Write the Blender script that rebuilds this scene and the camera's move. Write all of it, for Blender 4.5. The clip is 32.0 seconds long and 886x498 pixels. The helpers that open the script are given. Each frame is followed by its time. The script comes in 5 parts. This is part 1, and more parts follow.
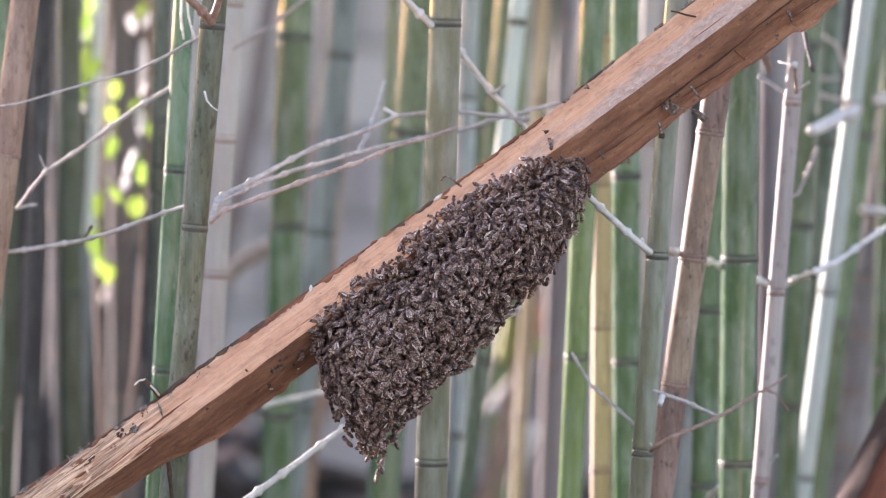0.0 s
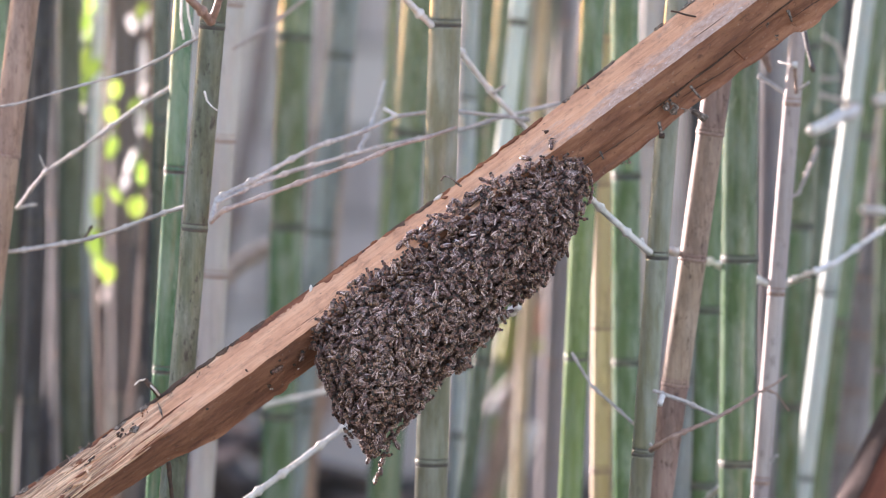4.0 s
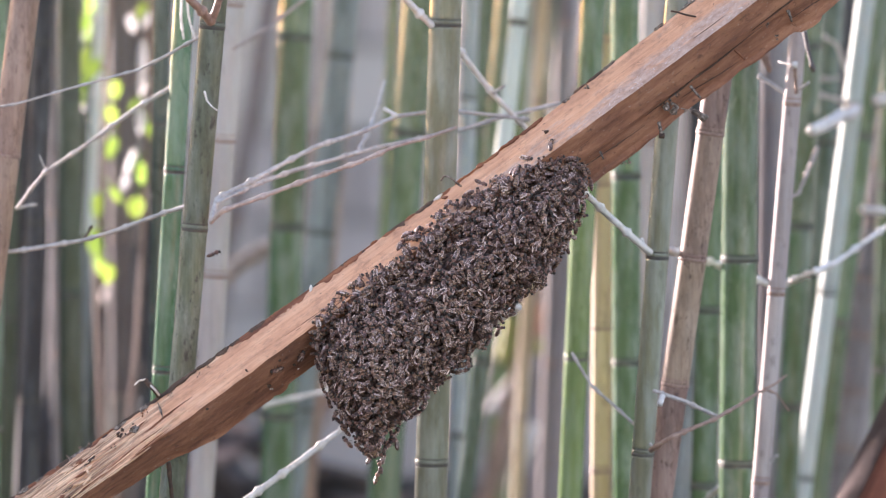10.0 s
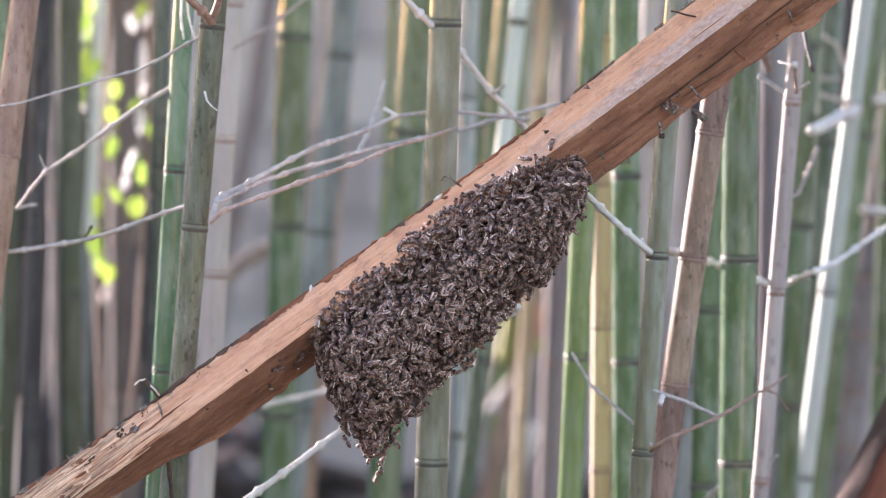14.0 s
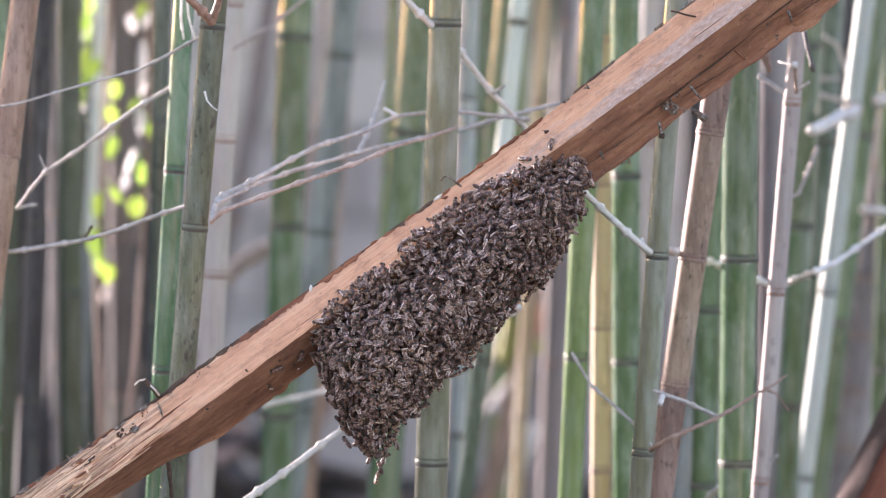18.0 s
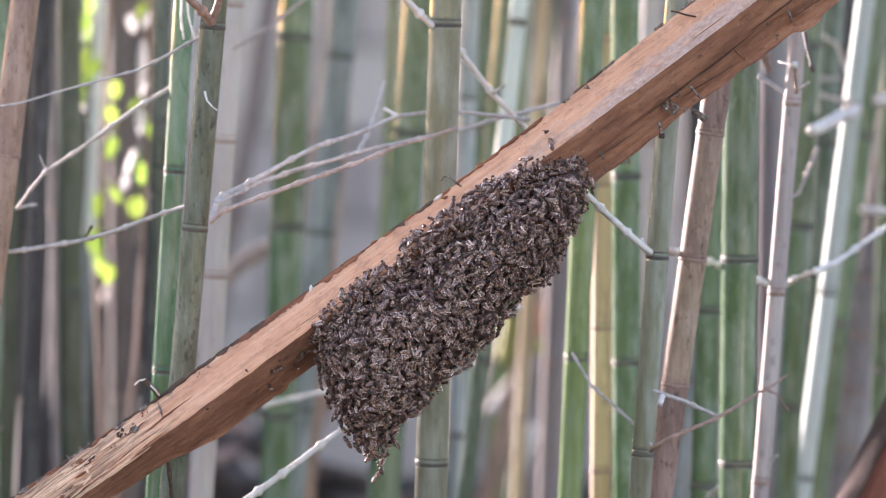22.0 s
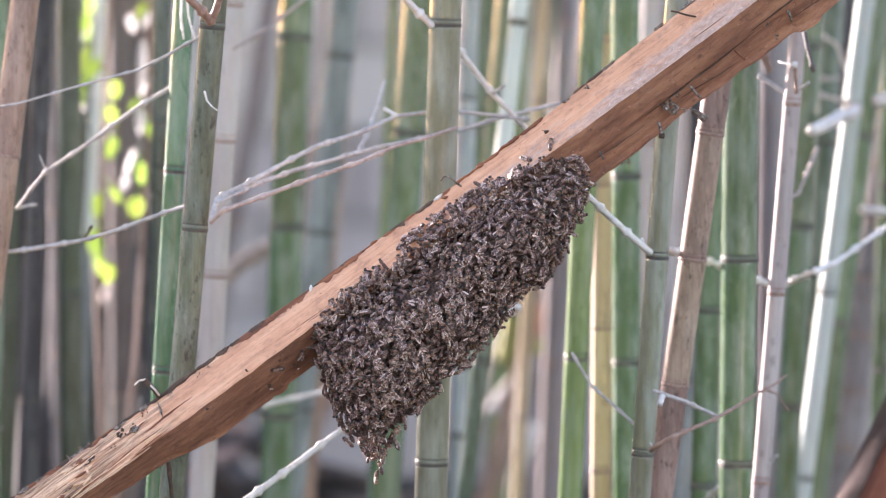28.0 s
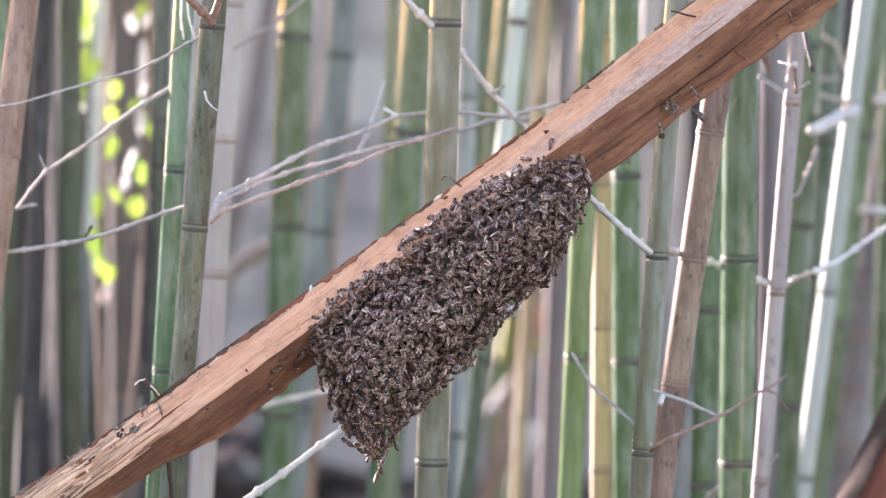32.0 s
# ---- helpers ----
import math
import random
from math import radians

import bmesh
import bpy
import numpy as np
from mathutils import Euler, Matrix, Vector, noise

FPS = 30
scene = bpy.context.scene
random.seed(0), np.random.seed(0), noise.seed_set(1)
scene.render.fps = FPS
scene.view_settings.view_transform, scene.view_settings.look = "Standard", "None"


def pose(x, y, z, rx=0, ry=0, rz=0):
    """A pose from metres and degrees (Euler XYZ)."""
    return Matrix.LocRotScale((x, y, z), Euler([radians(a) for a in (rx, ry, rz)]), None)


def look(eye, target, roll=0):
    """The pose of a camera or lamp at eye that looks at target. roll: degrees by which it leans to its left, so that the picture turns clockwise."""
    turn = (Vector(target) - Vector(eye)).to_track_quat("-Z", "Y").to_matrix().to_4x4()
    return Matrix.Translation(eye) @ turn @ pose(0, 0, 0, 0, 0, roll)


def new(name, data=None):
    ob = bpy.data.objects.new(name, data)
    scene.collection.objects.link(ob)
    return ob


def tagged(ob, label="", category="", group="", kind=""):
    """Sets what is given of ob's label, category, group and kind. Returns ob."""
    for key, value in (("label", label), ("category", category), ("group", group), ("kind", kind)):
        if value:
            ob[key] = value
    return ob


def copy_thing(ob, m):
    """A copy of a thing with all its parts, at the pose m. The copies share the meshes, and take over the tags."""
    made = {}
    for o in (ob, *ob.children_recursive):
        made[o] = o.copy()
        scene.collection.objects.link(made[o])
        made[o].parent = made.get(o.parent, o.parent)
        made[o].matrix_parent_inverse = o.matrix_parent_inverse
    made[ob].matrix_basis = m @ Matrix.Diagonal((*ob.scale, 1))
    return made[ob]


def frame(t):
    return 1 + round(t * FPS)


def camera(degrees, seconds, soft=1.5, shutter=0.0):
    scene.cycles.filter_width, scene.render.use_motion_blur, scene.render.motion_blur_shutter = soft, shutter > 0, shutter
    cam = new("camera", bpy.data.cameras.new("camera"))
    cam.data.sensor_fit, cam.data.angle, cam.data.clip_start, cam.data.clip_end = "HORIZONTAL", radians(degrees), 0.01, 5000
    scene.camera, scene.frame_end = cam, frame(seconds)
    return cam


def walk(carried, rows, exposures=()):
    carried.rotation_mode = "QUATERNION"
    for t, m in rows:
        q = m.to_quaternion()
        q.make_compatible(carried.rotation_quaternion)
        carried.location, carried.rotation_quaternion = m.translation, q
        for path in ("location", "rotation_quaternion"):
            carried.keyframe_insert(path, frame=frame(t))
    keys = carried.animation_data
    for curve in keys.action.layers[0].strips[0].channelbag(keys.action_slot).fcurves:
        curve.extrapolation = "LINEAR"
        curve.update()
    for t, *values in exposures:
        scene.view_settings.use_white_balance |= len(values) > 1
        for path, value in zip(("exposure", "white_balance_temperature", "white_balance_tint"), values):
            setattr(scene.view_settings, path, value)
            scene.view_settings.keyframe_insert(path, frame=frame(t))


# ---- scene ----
# The camera stands on a tripod with a long lens, opened wide
cam = camera(10.0, 32.0, soft=1.1)
EYE, AIM = (0.0, -4.48, 1.313), (0.0, 0.0, 1.0)
walk(cam, [(0.0, look(EYE, AIM)), (32.0, look(EYE, AIM))], exposures=[(0.0, 2.88, 6840, 30), (22.1, 2.88, 6840, 30), (22.8, 3.04, 6840, 30), (32.0, 3.06, 6840, 30)])
cam.data.dof.use_dof = True
cam.data.dof.focus_distance = 4.46
cam.data.dof.aperture_fstop = 4.3

# ---- daylight: low sun behind the grove, open sky on the near side ----
SUN = Vector((-0.69, 0.68, 0.2)).normalized()
world = bpy.data.worlds.new("sky")
scene.world = world
world.use_nodes = True
wn = world.node_tree.nodes
sky = wn.new("ShaderNodeTexSky")
sky.sky_type = "NISHITA"
sky.sun_disc = False
sky.sun_elevation = math.asin(SUN.z)
sky.sun_rotation = math.atan2(SUN.x, SUN.y)
wn["Background"].inputs[1].default_value = 0.10
world.node_tree.links.new(sky.outputs[0], wn["Background"].inputs[0])
sun = new("sun", bpy.data.lights.new("sun", "SUN"))
sun.data.energy, sun.data.angle, sun.data.color = 2.8, radians(0.55), (1.0, 0.97, 0.92)
sun.matrix_world = look(SUN * 20, (0, 0, 0))


# ---- materials ----
class Mat:
    """A node material; n() adds a node, wire() joins two sockets."""

    def __init__(self, name, rough=0.6, metal=0.0):
        self.m = bpy.data.materials.new(name)
        self.m.use_nodes = True
        self.t = self.m.node_tree
        self.b = self.t.nodes["Principled BSDF"]
        self.b.inputs["Roughness"].default_value = rough
        self.b.inputs["Metallic"].default_value = metal

    def n(self, kind, **sets):
        node = self.t.nodes.new("ShaderNode" + kind)
        for k, v in sets.items():
            if k in node.inputs:
                node.inputs[k].default_value = v
        return node

    def wire(self, a, b):
        self.t.links.new(a, b)

    def coords(self, scale, rot=(0, 0, 0)):
        c, mp = self.n("TexCoord"), self.n("Mapping")
        mp.inputs["Scale"].default_value = scale
        mp.inputs["Rotation"].default_value = rot
        self.wire(c.outputs["Object"], mp.inputs["Vector"])
        return mp.outputs[0]

    def noise(self, scale, detail=4, rough=0.6, size=1.0):
        x = self.n("TexNoise", Scale=size, Detail=detail, Roughness=rough)
        self.wire(self.coords(scale), x.inputs["Vector"])
        return x.outputs["Fac"]

    def ramp(self, fac, stops):
        r = self.n("ValToRGB")
        el = r.color_ramp.elements
        el[0].position, el[0].color = stops[0][0], (*stops[0][1], 1)
        el[1].position, el[1].color = stops[-1][0], (*stops[-1][1], 1)
        for p, c in stops[1:-1]:
            e = el.new(p)
            e.color = (*c, 1)
        self.wire(fac, r.inputs[0])
        return r.outputs[0]

    def mix(self, fac, a, b, mode="MIX"):
        x = self.n("Mix")
        x.data_type, x.blend_type = "RGBA", mode
        for sock, v in ((x.inputs[0], fac), (x.inputs[6], a), (x.inputs[7], b)):
            if isinstance(v, (int, float)):
                sock.default_value = v
            elif isinstance(v, tuple):
                sock.default_value = (*v, 1)
            else:
                self.wire(v, sock)
        return x.outputs[2]

    def math(self, op, a, b):
        x = self.n("Math")
        x.operation = op
        for sock, v in ((x.inputs[0], a), (x.inputs[1], b)):
            if isinstance(v, (int, float)):
                sock.default_value = v
            else:
                self.wire(v, sock)
        return x.outputs[0]

    def vary(self, col, amount, value=0.25):
        """Shift hue and value a little from object to object."""
        o, h = self.n("ObjectInfo"), self.n("HueSaturation")
        hue = self.math("ADD", self.math("MULTIPLY", o.outputs["Random"], amount), 0.5 - amount / 2)
        val = self.math("ADD", self.math("MULTIPLY", o.outputs["Random"], value), 1 - value / 2)
        self.wire(hue, h.inputs["Hue"])
        self.wire(val, h.inputs["Value"])
        self.wire(col, h.inputs["Color"])
        return h.outputs[0]

    def done(self, col=None, bump=None, strength=0.3, dist=0.001, rough=None):
        if col is not None:
            if isinstance(col, tuple):
                self.b.inputs["Base Color"].default_value = (*col, 1)
            else:
                self.wire(col, self.b.inputs["Base Color"])
        if rough is not None:
            self.wire(rough, self.b.inputs["Roughness"])
        if bump is not None:
            x = self.n("Bump", Strength=strength, Distance=dist)
            self.wire(bump, x.inputs["Height"])
            self.wire(x.outputs[0], self.b.inputs["Normal"])
        return self.m


def cane(name, dark, light, spot, spotted=0.0, bloom=0.0, rough=0.38):
    """Bamboo skin: long fine fibres, mottling, a waxy bloom, dark spots with age."""
    k = Mat(name, rough)
    fibre = k.noise((420, 420, 6), 3)
    patch = k.noise((26, 26, 9), 4)
    col = k.mix(k.ramp(patch, [(0.3, (0, 0, 0)), (0.7, (1, 1, 1))]), dark, light)
    col = k.mix(0.35, col, k.ramp(fibre, [(0.3, tuple(c * 0.55 for c in dark)), (0.7, light)]))
    if bloom:
        w = k.ramp(k.noise((60, 60, 14), 5), [(0.42, (0, 0, 0)), (0.75, (bloom, bloom, bloom))])
        col = k.mix(w, col, (0.55, 0.62, 0.60))
    if spotted > 0.7:
        m = k.ramp(k.noise((70, 70, 22), 6, 0.75), [(0.44, (0, 0, 0)), (0.62, (0.6, 0.6, 0.6))])
        col = k.mix(m, col, tuple(c * 0.55 for c in dark))
    if spotted:
        s = k.ramp(k.noise((150, 150, 60), 5, 0.7), [(0.56, (0, 0, 0)), (0.66, (spotted, spotted, spotted))])
        col = k.mix(s, col, spot)
    if rough < 0.47:
        k.b.inputs["Coat Weight"].default_value = 0.9
        k.b.inputs["Coat Roughness"].default_value = 0.14
    col = k.vary(col, 0.03, 0.3)
    return k.done(col, fibre, 0.25, 0.0004, k.ramp(patch, [(0.2, (rough, rough, rough)), (0.8, (rough + 0.14,) * 3)]))


CANE = {
    "green": cane("green bamboo", (0.058, 0.118, 0.046), (0.095, 0.172, 0.074), (0.04, 0.05, 0.03), 0.3, 0.3, 0.2),
    "emerald": cane("emerald green bamboo", (0.030, 0.112, 0.044), (0.060, 0.175, 0.078), (0.03, 0.05, 0.03), 0.2, 0.25, 0.2),
    "deep": cane("deep green bamboo", (0.028, 0.062, 0.040), (0.055, 0.105, 0.068), (0.02, 0.03, 0.02), 0.2, 0.3, 0.18),
    "bright": cane("fresh green bamboo", (0.125, 0.190, 0.056), (0.200, 0.275, 0.098), (0.05, 0.06, 0.03), 0.2, 0.2, 0.2),
    "olive": cane("olive bamboo", (0.088, 0.098, 0.054), (0.150, 0.165, 0.098), (0.030, 0.026, 0.02), 0.85, 0.25, 0.52),
    "sage": cane("sage-green bamboo", (0.122, 0.124, 0.070), (0.182, 0.184, 0.110), (0.04, 0.036, 0.03), 0.25, 0.3, 0.34),
    "slate": cane("grey-green bamboo", (0.11, 0.135, 0.13), (0.24, 0.275, 0.28), (0.06, 0.07, 0.06), 0.2, 0.5, 0.5),
    "pale": cane("bleached bamboo", (0.42, 0.36, 0.32), (0.62, 0.56, 0.52), (0.25, 0.2, 0.16), 0.25, 0.3, 0.55),
    # waxy pale skin, brightened further to stand in for sunlight
    "chalk": cane("waxy bamboo whitened for sun", (0.50, 0.58, 0.51), (0.70, 0.77, 0.71), (0.30, 0.36, 0.25), 0.2, 0.6, 0.5),
    "tan": cane("dry tan bamboo", (0.29, 0.172, 0.115), (0.52, 0.352, 0.262), (0.09, 0.05, 0.035), 0.75, 0.1, 0.6),
    "straw": cane("yellowed bamboo", (0.42, 0.285, 0.150), (0.60, 0.45, 0.28), (0.13, 0.08, 0.045), 0.5, 0.1, 0.5),
    "dry": cane("dry grey-brown bamboo", (0.17, 0.135, 0.128), (0.32, 0.27, 0.262), (0.08, 0.055, 0.045), 0.6, 0.15, 0.65),
    "mist": cane("pale waxy bamboo", (0.20, 0.25, 0.25), (0.37, 0.42, 0.425), (0.2, 0.25, 0.2), 0.2, 0.5, 0.45),
    "blush": cane("dry pinkish-grey bamboo", (0.31, 0.238, 0.215), (0.49, 0.40, 0.372), (0.1, 0.07, 0.06), 0.5, 0.15, 0.6),
    "ash": cane("dry ash-grey bamboo", (0.075, 0.066, 0.068), (0.155, 0.138, 0.142), (0.04, 0.032, 0.032), 0.5, 0.15, 0.65),
    "russet": cane("dry russet bamboo", (0.245, 0.145, 0.102), (0.46, 0.305, 0.228), (0.075, 0.04, 0.028), 0.85, 0.12, 0.6),
    # dark green with the shade of the left side put into the colour
    "forest": cane("green bamboo darkened for shade", (0.026, 0.046, 0.022), (0.050, 0.078, 0.040), (0.02, 0.025, 0.016), 0.3, 0.12, 0.3),
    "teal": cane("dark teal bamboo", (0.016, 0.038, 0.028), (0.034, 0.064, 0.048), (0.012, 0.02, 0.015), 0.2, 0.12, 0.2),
    "umber": cane("brown dead bamboo", (0.105, 0.076, 0.062), (0.20, 0.155, 0.132), (0.06, 0.04, 0.03), 0.5, 0.1, 0.65),
    # near-black skin: the shade between the culms is put into the colour
    "dark": cane("dead bamboo blackened for shade", (0.022, 0.018, 0.018), (0.065, 0.056, 0.057), (0.012, 0.010, 0.010), 0.5, 0.15, 0.6),
}
k = Mat("node scar", 0.75)
SCAR = k.done(k.vary(k.mix(k.noise((300, 300, 300)), (0.035, 0.032, 0.026), (0.12, 0.11, 0.085)), 0.02, 0.3), k.noise((600, 600, 900)), 0.5)
k = Mat("node ridge", 0.5)
RIDGE = k.done(k.vary(k.mix(k.noise((200, 200, 500)), (0.09, 0.11, 0.075), (0.20, 0.22, 0.165)), 0.02, 0.3), k.noise((600, 600, 900)), 0.4)


def twig_mat(name, dark, light, rough=0.6):
    k = Mat(name, rough)
    f = k.noise((160, 160, 160), 5, 0.7)
    col = k.mix(k.ramp(f, [(0.32, (0, 0, 0)), (0.68, (1, 1, 1))]), dark, light)
    col = k.mix(k.ramp(k.noise((35, 35, 35), 3), [(0.55, (0, 0, 0)), (0.75, (0.6, 0.6, 0.6))]), col, tuple(c * 0.45 for c in dark))
    return k.done(col, f, 0.6, 0.0006)


TWIG = {
    # base colour raised towards white so that branches read as sunlit
    "white": twig_mat("twig whitened for sun", (0.56, 0.52, 0.47), (0.82, 0.78, 0.73)),
    "grey": twig_mat("weathered grey twig", (0.33, 0.295, 0.275), (0.60, 0.56, 0.52)),
    "brown": twig_mat("reddish-brown twig", (0.20, 0.115, 0.085), (0.40, 0.27, 0.21)),
    "taupe": twig_mat("grey-brown twig", (0.25, 0.19, 0.165), (0.50, 0.41, 0.36)),
    "rust": twig_mat("rust-orange dead leaf", (0.34, 0.12, 0.05), (0.60, 0.27, 0.14)),
    "moss": twig_mat("yellowing leaf", (0.26, 0.25, 0.05), (0.42, 0.40, 0.12)),
    # bark of the side log, with the shade it stands in made colour
    "bark": twig_mat("pinkish-brown bark darkened for shade", (0.034, 0.020, 0.017), (0.085, 0.054, 0.047), 0.97),
    "black": twig_mat("dark dead twig", (0.045, 0.035, 0.03), (0.15, 0.12, 0.105)),
}

# timber: orange-brown split softwood, its skin greyer towards the upper end
k = Mat("split timber", 0.75)
grain = k.noise((6, 320, 320), 7, 0.75)
broad = k.noise((16, 45, 45), 6, 0.7)
fleck = k.noise((130, 200, 200), 6, 0.75)
col = k.ramp(broad, [(0.28, (0.57, 0.240, 0.120)), (0.5, (0.77, 0.375, 0.205)), (0.72, (0.86, 0.49, 0.30))])
col = k.mix(0.34, col, k.ramp(grain, [(0.36, (0.28, 0.125, 0.072)), (0.62, (0.72, 0.43, 0.29))]))
sep = k.n("SeparateXYZ")
tc = k.n("TexCoord")
k.wire(tc.outputs["Object"], sep.inputs[0])
# paler torn wood at the lower end, sunlight there put into its colour
fresh = k.math("ADD", k.math("MULTIPLY", sep.outputs["X"], -1.3), k.noise((14, 90, 90), 6, 0.7))
col = k.mix(k.ramp(fresh, [(0.90, (0, 0, 0)), (1.02, (0.9, 0.9, 0.9))]), col, k.ramp(grain, [(0.43, (0.22, 0.10, 0.055)), (0.57, (0.93, 0.61, 0.39))]))
age = k.math("SUBTRACT", k.math("ADD", k.math("MULTIPLY", sep.outputs["X"], 0.50), k.noise((13, 60, 60), 6, 0.75)), k.math("MULTIPLY", k.math("SUBTRACT", sep.outputs["Z"], 0.011), 9.0))
grey = k.ramp(age, [(0.54, (0, 0, 0)), (0.68, (0.75, 0.75, 0.75))])
col = k.mix(grey, col, k.ramp(fleck, [(0.35, (0.34, 0.235, 0.195)), (0.62, (0.55, 0.42, 0.36))]))
col = k.mix(k.ramp(k.noise((60, 120, 120), 6, 0.8), [(0.50, (0, 0, 0)), (0.68, (0.5, 0.5, 0.5))]), col, (0.19, 0.085, 0.052))
col = k.mix(k.ramp(k.noise((190, 250, 250), 3, 0.8), [(0.66, (0, 0, 0)), (0.71, (0.8, 0.8, 0.8))]), col, (0.075, 0.035, 0.024))
col = k.mix(k.mix(1.0, k.ramp(k.noise((330, 330, 330), 2), [(0.655, (0, 0, 0)), (0.69, (1, 1, 1))]), grey, "MULTIPLY"), col, (0.66, 0.58, 0.53))
crack = k.ramp(k.noise((4.5, 120, 120), 6, 0.65), [(0.474, (0, 0, 0)), (0.492, (0.8, 0.8, 0.8)), (0.508, (0.8, 0.8, 0.8)), (0.526, (0, 0, 0))])
torn = k.ramp(k.math("MULTIPLY", sep.outputs["X"], -1.0), [(0.28, (0.06, 0.06, 0.06)), (0.40, (1, 1, 1))])
crack = k.mix(1.0, crack, torn, "MULTIPLY")
col = k.mix(crack, col, (0.13, 0.058, 0.036))
TIMBER = k.done(col, k.mix(0.6, k.mix(0.5, grain, fleck), k.mix(1.0, (1, 1, 1), crack, "SUBTRACT")), 0.9, 0.0015)
# the under side keeps its rough, flaky, red-brown inner skin
k = Mat("flaky timber", 0.8)
broad = k.noise((18, 60, 60), 7, 0.7)
fleck = k.noise((90, 120, 120), 7, 0.78)
col = k.ramp(broad, [(0.36, (0.18, 0.068, 0.039)), (0.5, (0.36, 0.148, 0.082)), (0.64, (0.52, 0.245, 0.140))])
col = k.mix(0.22, col, k.ramp(k.noise((14, 160, 160), 6, 0.7), [(0.35, (0.15, 0.066, 0.042)), (0.62, (0.42, 0.21, 0.13))]))
col = k.mix(k.ramp(fleck, [(0.55, (0, 0, 0)), (0.67, (0.75, 0.75, 0.75))]), col, (0.085, 0.038, 0.026))
col = k.mix(k.ramp(k.noise((260, 260, 260), 3), [(0.66, (0, 0, 0)), (0.71, (0.7, 0.7, 0.7))]), col, (0.52, 0.36, 0.28))
FLAKY = k.done(col, k.mix(0.5, broad, fleck), 1.0, 0.0035)
k = Mat("bark", 0.85)
f = k.noise((40, 160, 160), 6, 0.7)
BARK = k.done(k.ramp(f, [(0.3, (0.025, 0.017, 0.013)), (0.55, (0.10, 0.055, 0.035)), (0.75, (0.27, 0.18, 0.13))]), f, 0.9, 0.002)
k = Mat("inner bark", 0.75)
f = k.noise((20, 200, 200), 5, 0.7)
INNER = k.done(k.ramp(f, [(0.3, (0.10, 0.028, 0.012)), (0.7, (0.33, 0.115, 0.05))]), f, 0.6, 0.001)
k = Mat("bare splinter", 0.6)
f = k.noise((150, 150, 150), 4)
PALEWOOD = k.done(k.ramp(f, [(0.3, (0.50, 0.38, 0.28)), (0.7, (0.82, 0.75, 0.66))]), f, 0.3, 0.0005)
# torn fibre, its pale tone raised for sun on the lower end
k = Mat("torn fibre", 0.7)
f = k.noise((30, 260, 260), 5, 0.75)
TORN = k.done(k.ramp(f, [(0.35, (0.46, 0.245, 0.135)), (0.6, (0.87, 0.57, 0.37))]), f, 0.6, 0.0008)
k = Mat("lichen crust", 0.9)
f = k.noise((500, 500, 500), 5, 0.7)
CRUST = k.done(k.ramp(f, [(0.38, (0.05, 0.034, 0.026)), (0.52, (0.18, 0.13, 0.10)), (0.68, (0.50, 0.42, 0.36))]), f, 0.8, 0.001)


# ---- building helpers ----
def part(name, bm, material, parent=None, label="", smooth=True, sharp=0):
    """Links a bmesh as one mesh object under a thing or a part."""
    me = bpy.data.meshes.new(name)
    bm.to_mesh(me)
    bm.free()
    for mat in (material if isinstance(material, (list, tuple)) else [material]):
        me.materials.append(mat)
    if smooth:
        me.shade_smooth()
    if sharp:
        me.set_sharp_from_angle(angle=radians(sharp))
    ob = new(name, me)
    ob.parent = parent
    return tagged(ob, label)


def empty(name, m=Matrix(), **tags):
    ob = new(name)
    ob.empty_display_size = 0.02
    ob.matrix_world = m
    return tagged(ob, **tags)


def tube(bm, path, radii, seg=10, cap=True, mat=0):
    """A round tube along path with a radius at each point."""
    rings = []
    path = [Vector(p) for p in path]
    side = None
    for i, p in enumerate(path):
        d = (path[min(i + 1, len(path) - 1)] - path[max(i - 1, 0)]).normalized()
        if side is None:
            side = d.orthogonal().normalized()
        side = (side - d * side.dot(d)).normalized()
        up = d.cross(side)
        rings.append([bm.verts.new(p + (side * math.cos(a) + up * math.sin(a)) * radii[i])
                      for a in (2 * math.pi * j / seg for j in range(seg))])
    for a, b in zip(rings, rings[1:]):
        for j in range(seg):
            bm.faces.new((a[j], a[(j + 1) % seg], b[(j + 1) % seg], b[j])).material_index = mat
    if cap:
        bm.faces.new(rings[0][::-1]).material_index = mat
        bm.faces.new(rings[-1]).material_index = mat
    return rings


def rough_path(points, step, wobble, rng):
    """Points at even steps along a bent line, with a little natural waver."""
    out = [Vector(points[0])]
    for a, b in zip(points, points[1:]):
        a, b = Vector(a), Vector(b)
        n = max(1, int((b - a).length / step))
        for i in range(1, n + 1):
            q = a.lerp(b, i / n)
            if i < n:
                q += Vector((rng.uniform(-1, 1), rng.uniform(-1, 1), rng.uniform(-1, 1))) * wobble
            out.append(q)
    return out


CULMS = 0


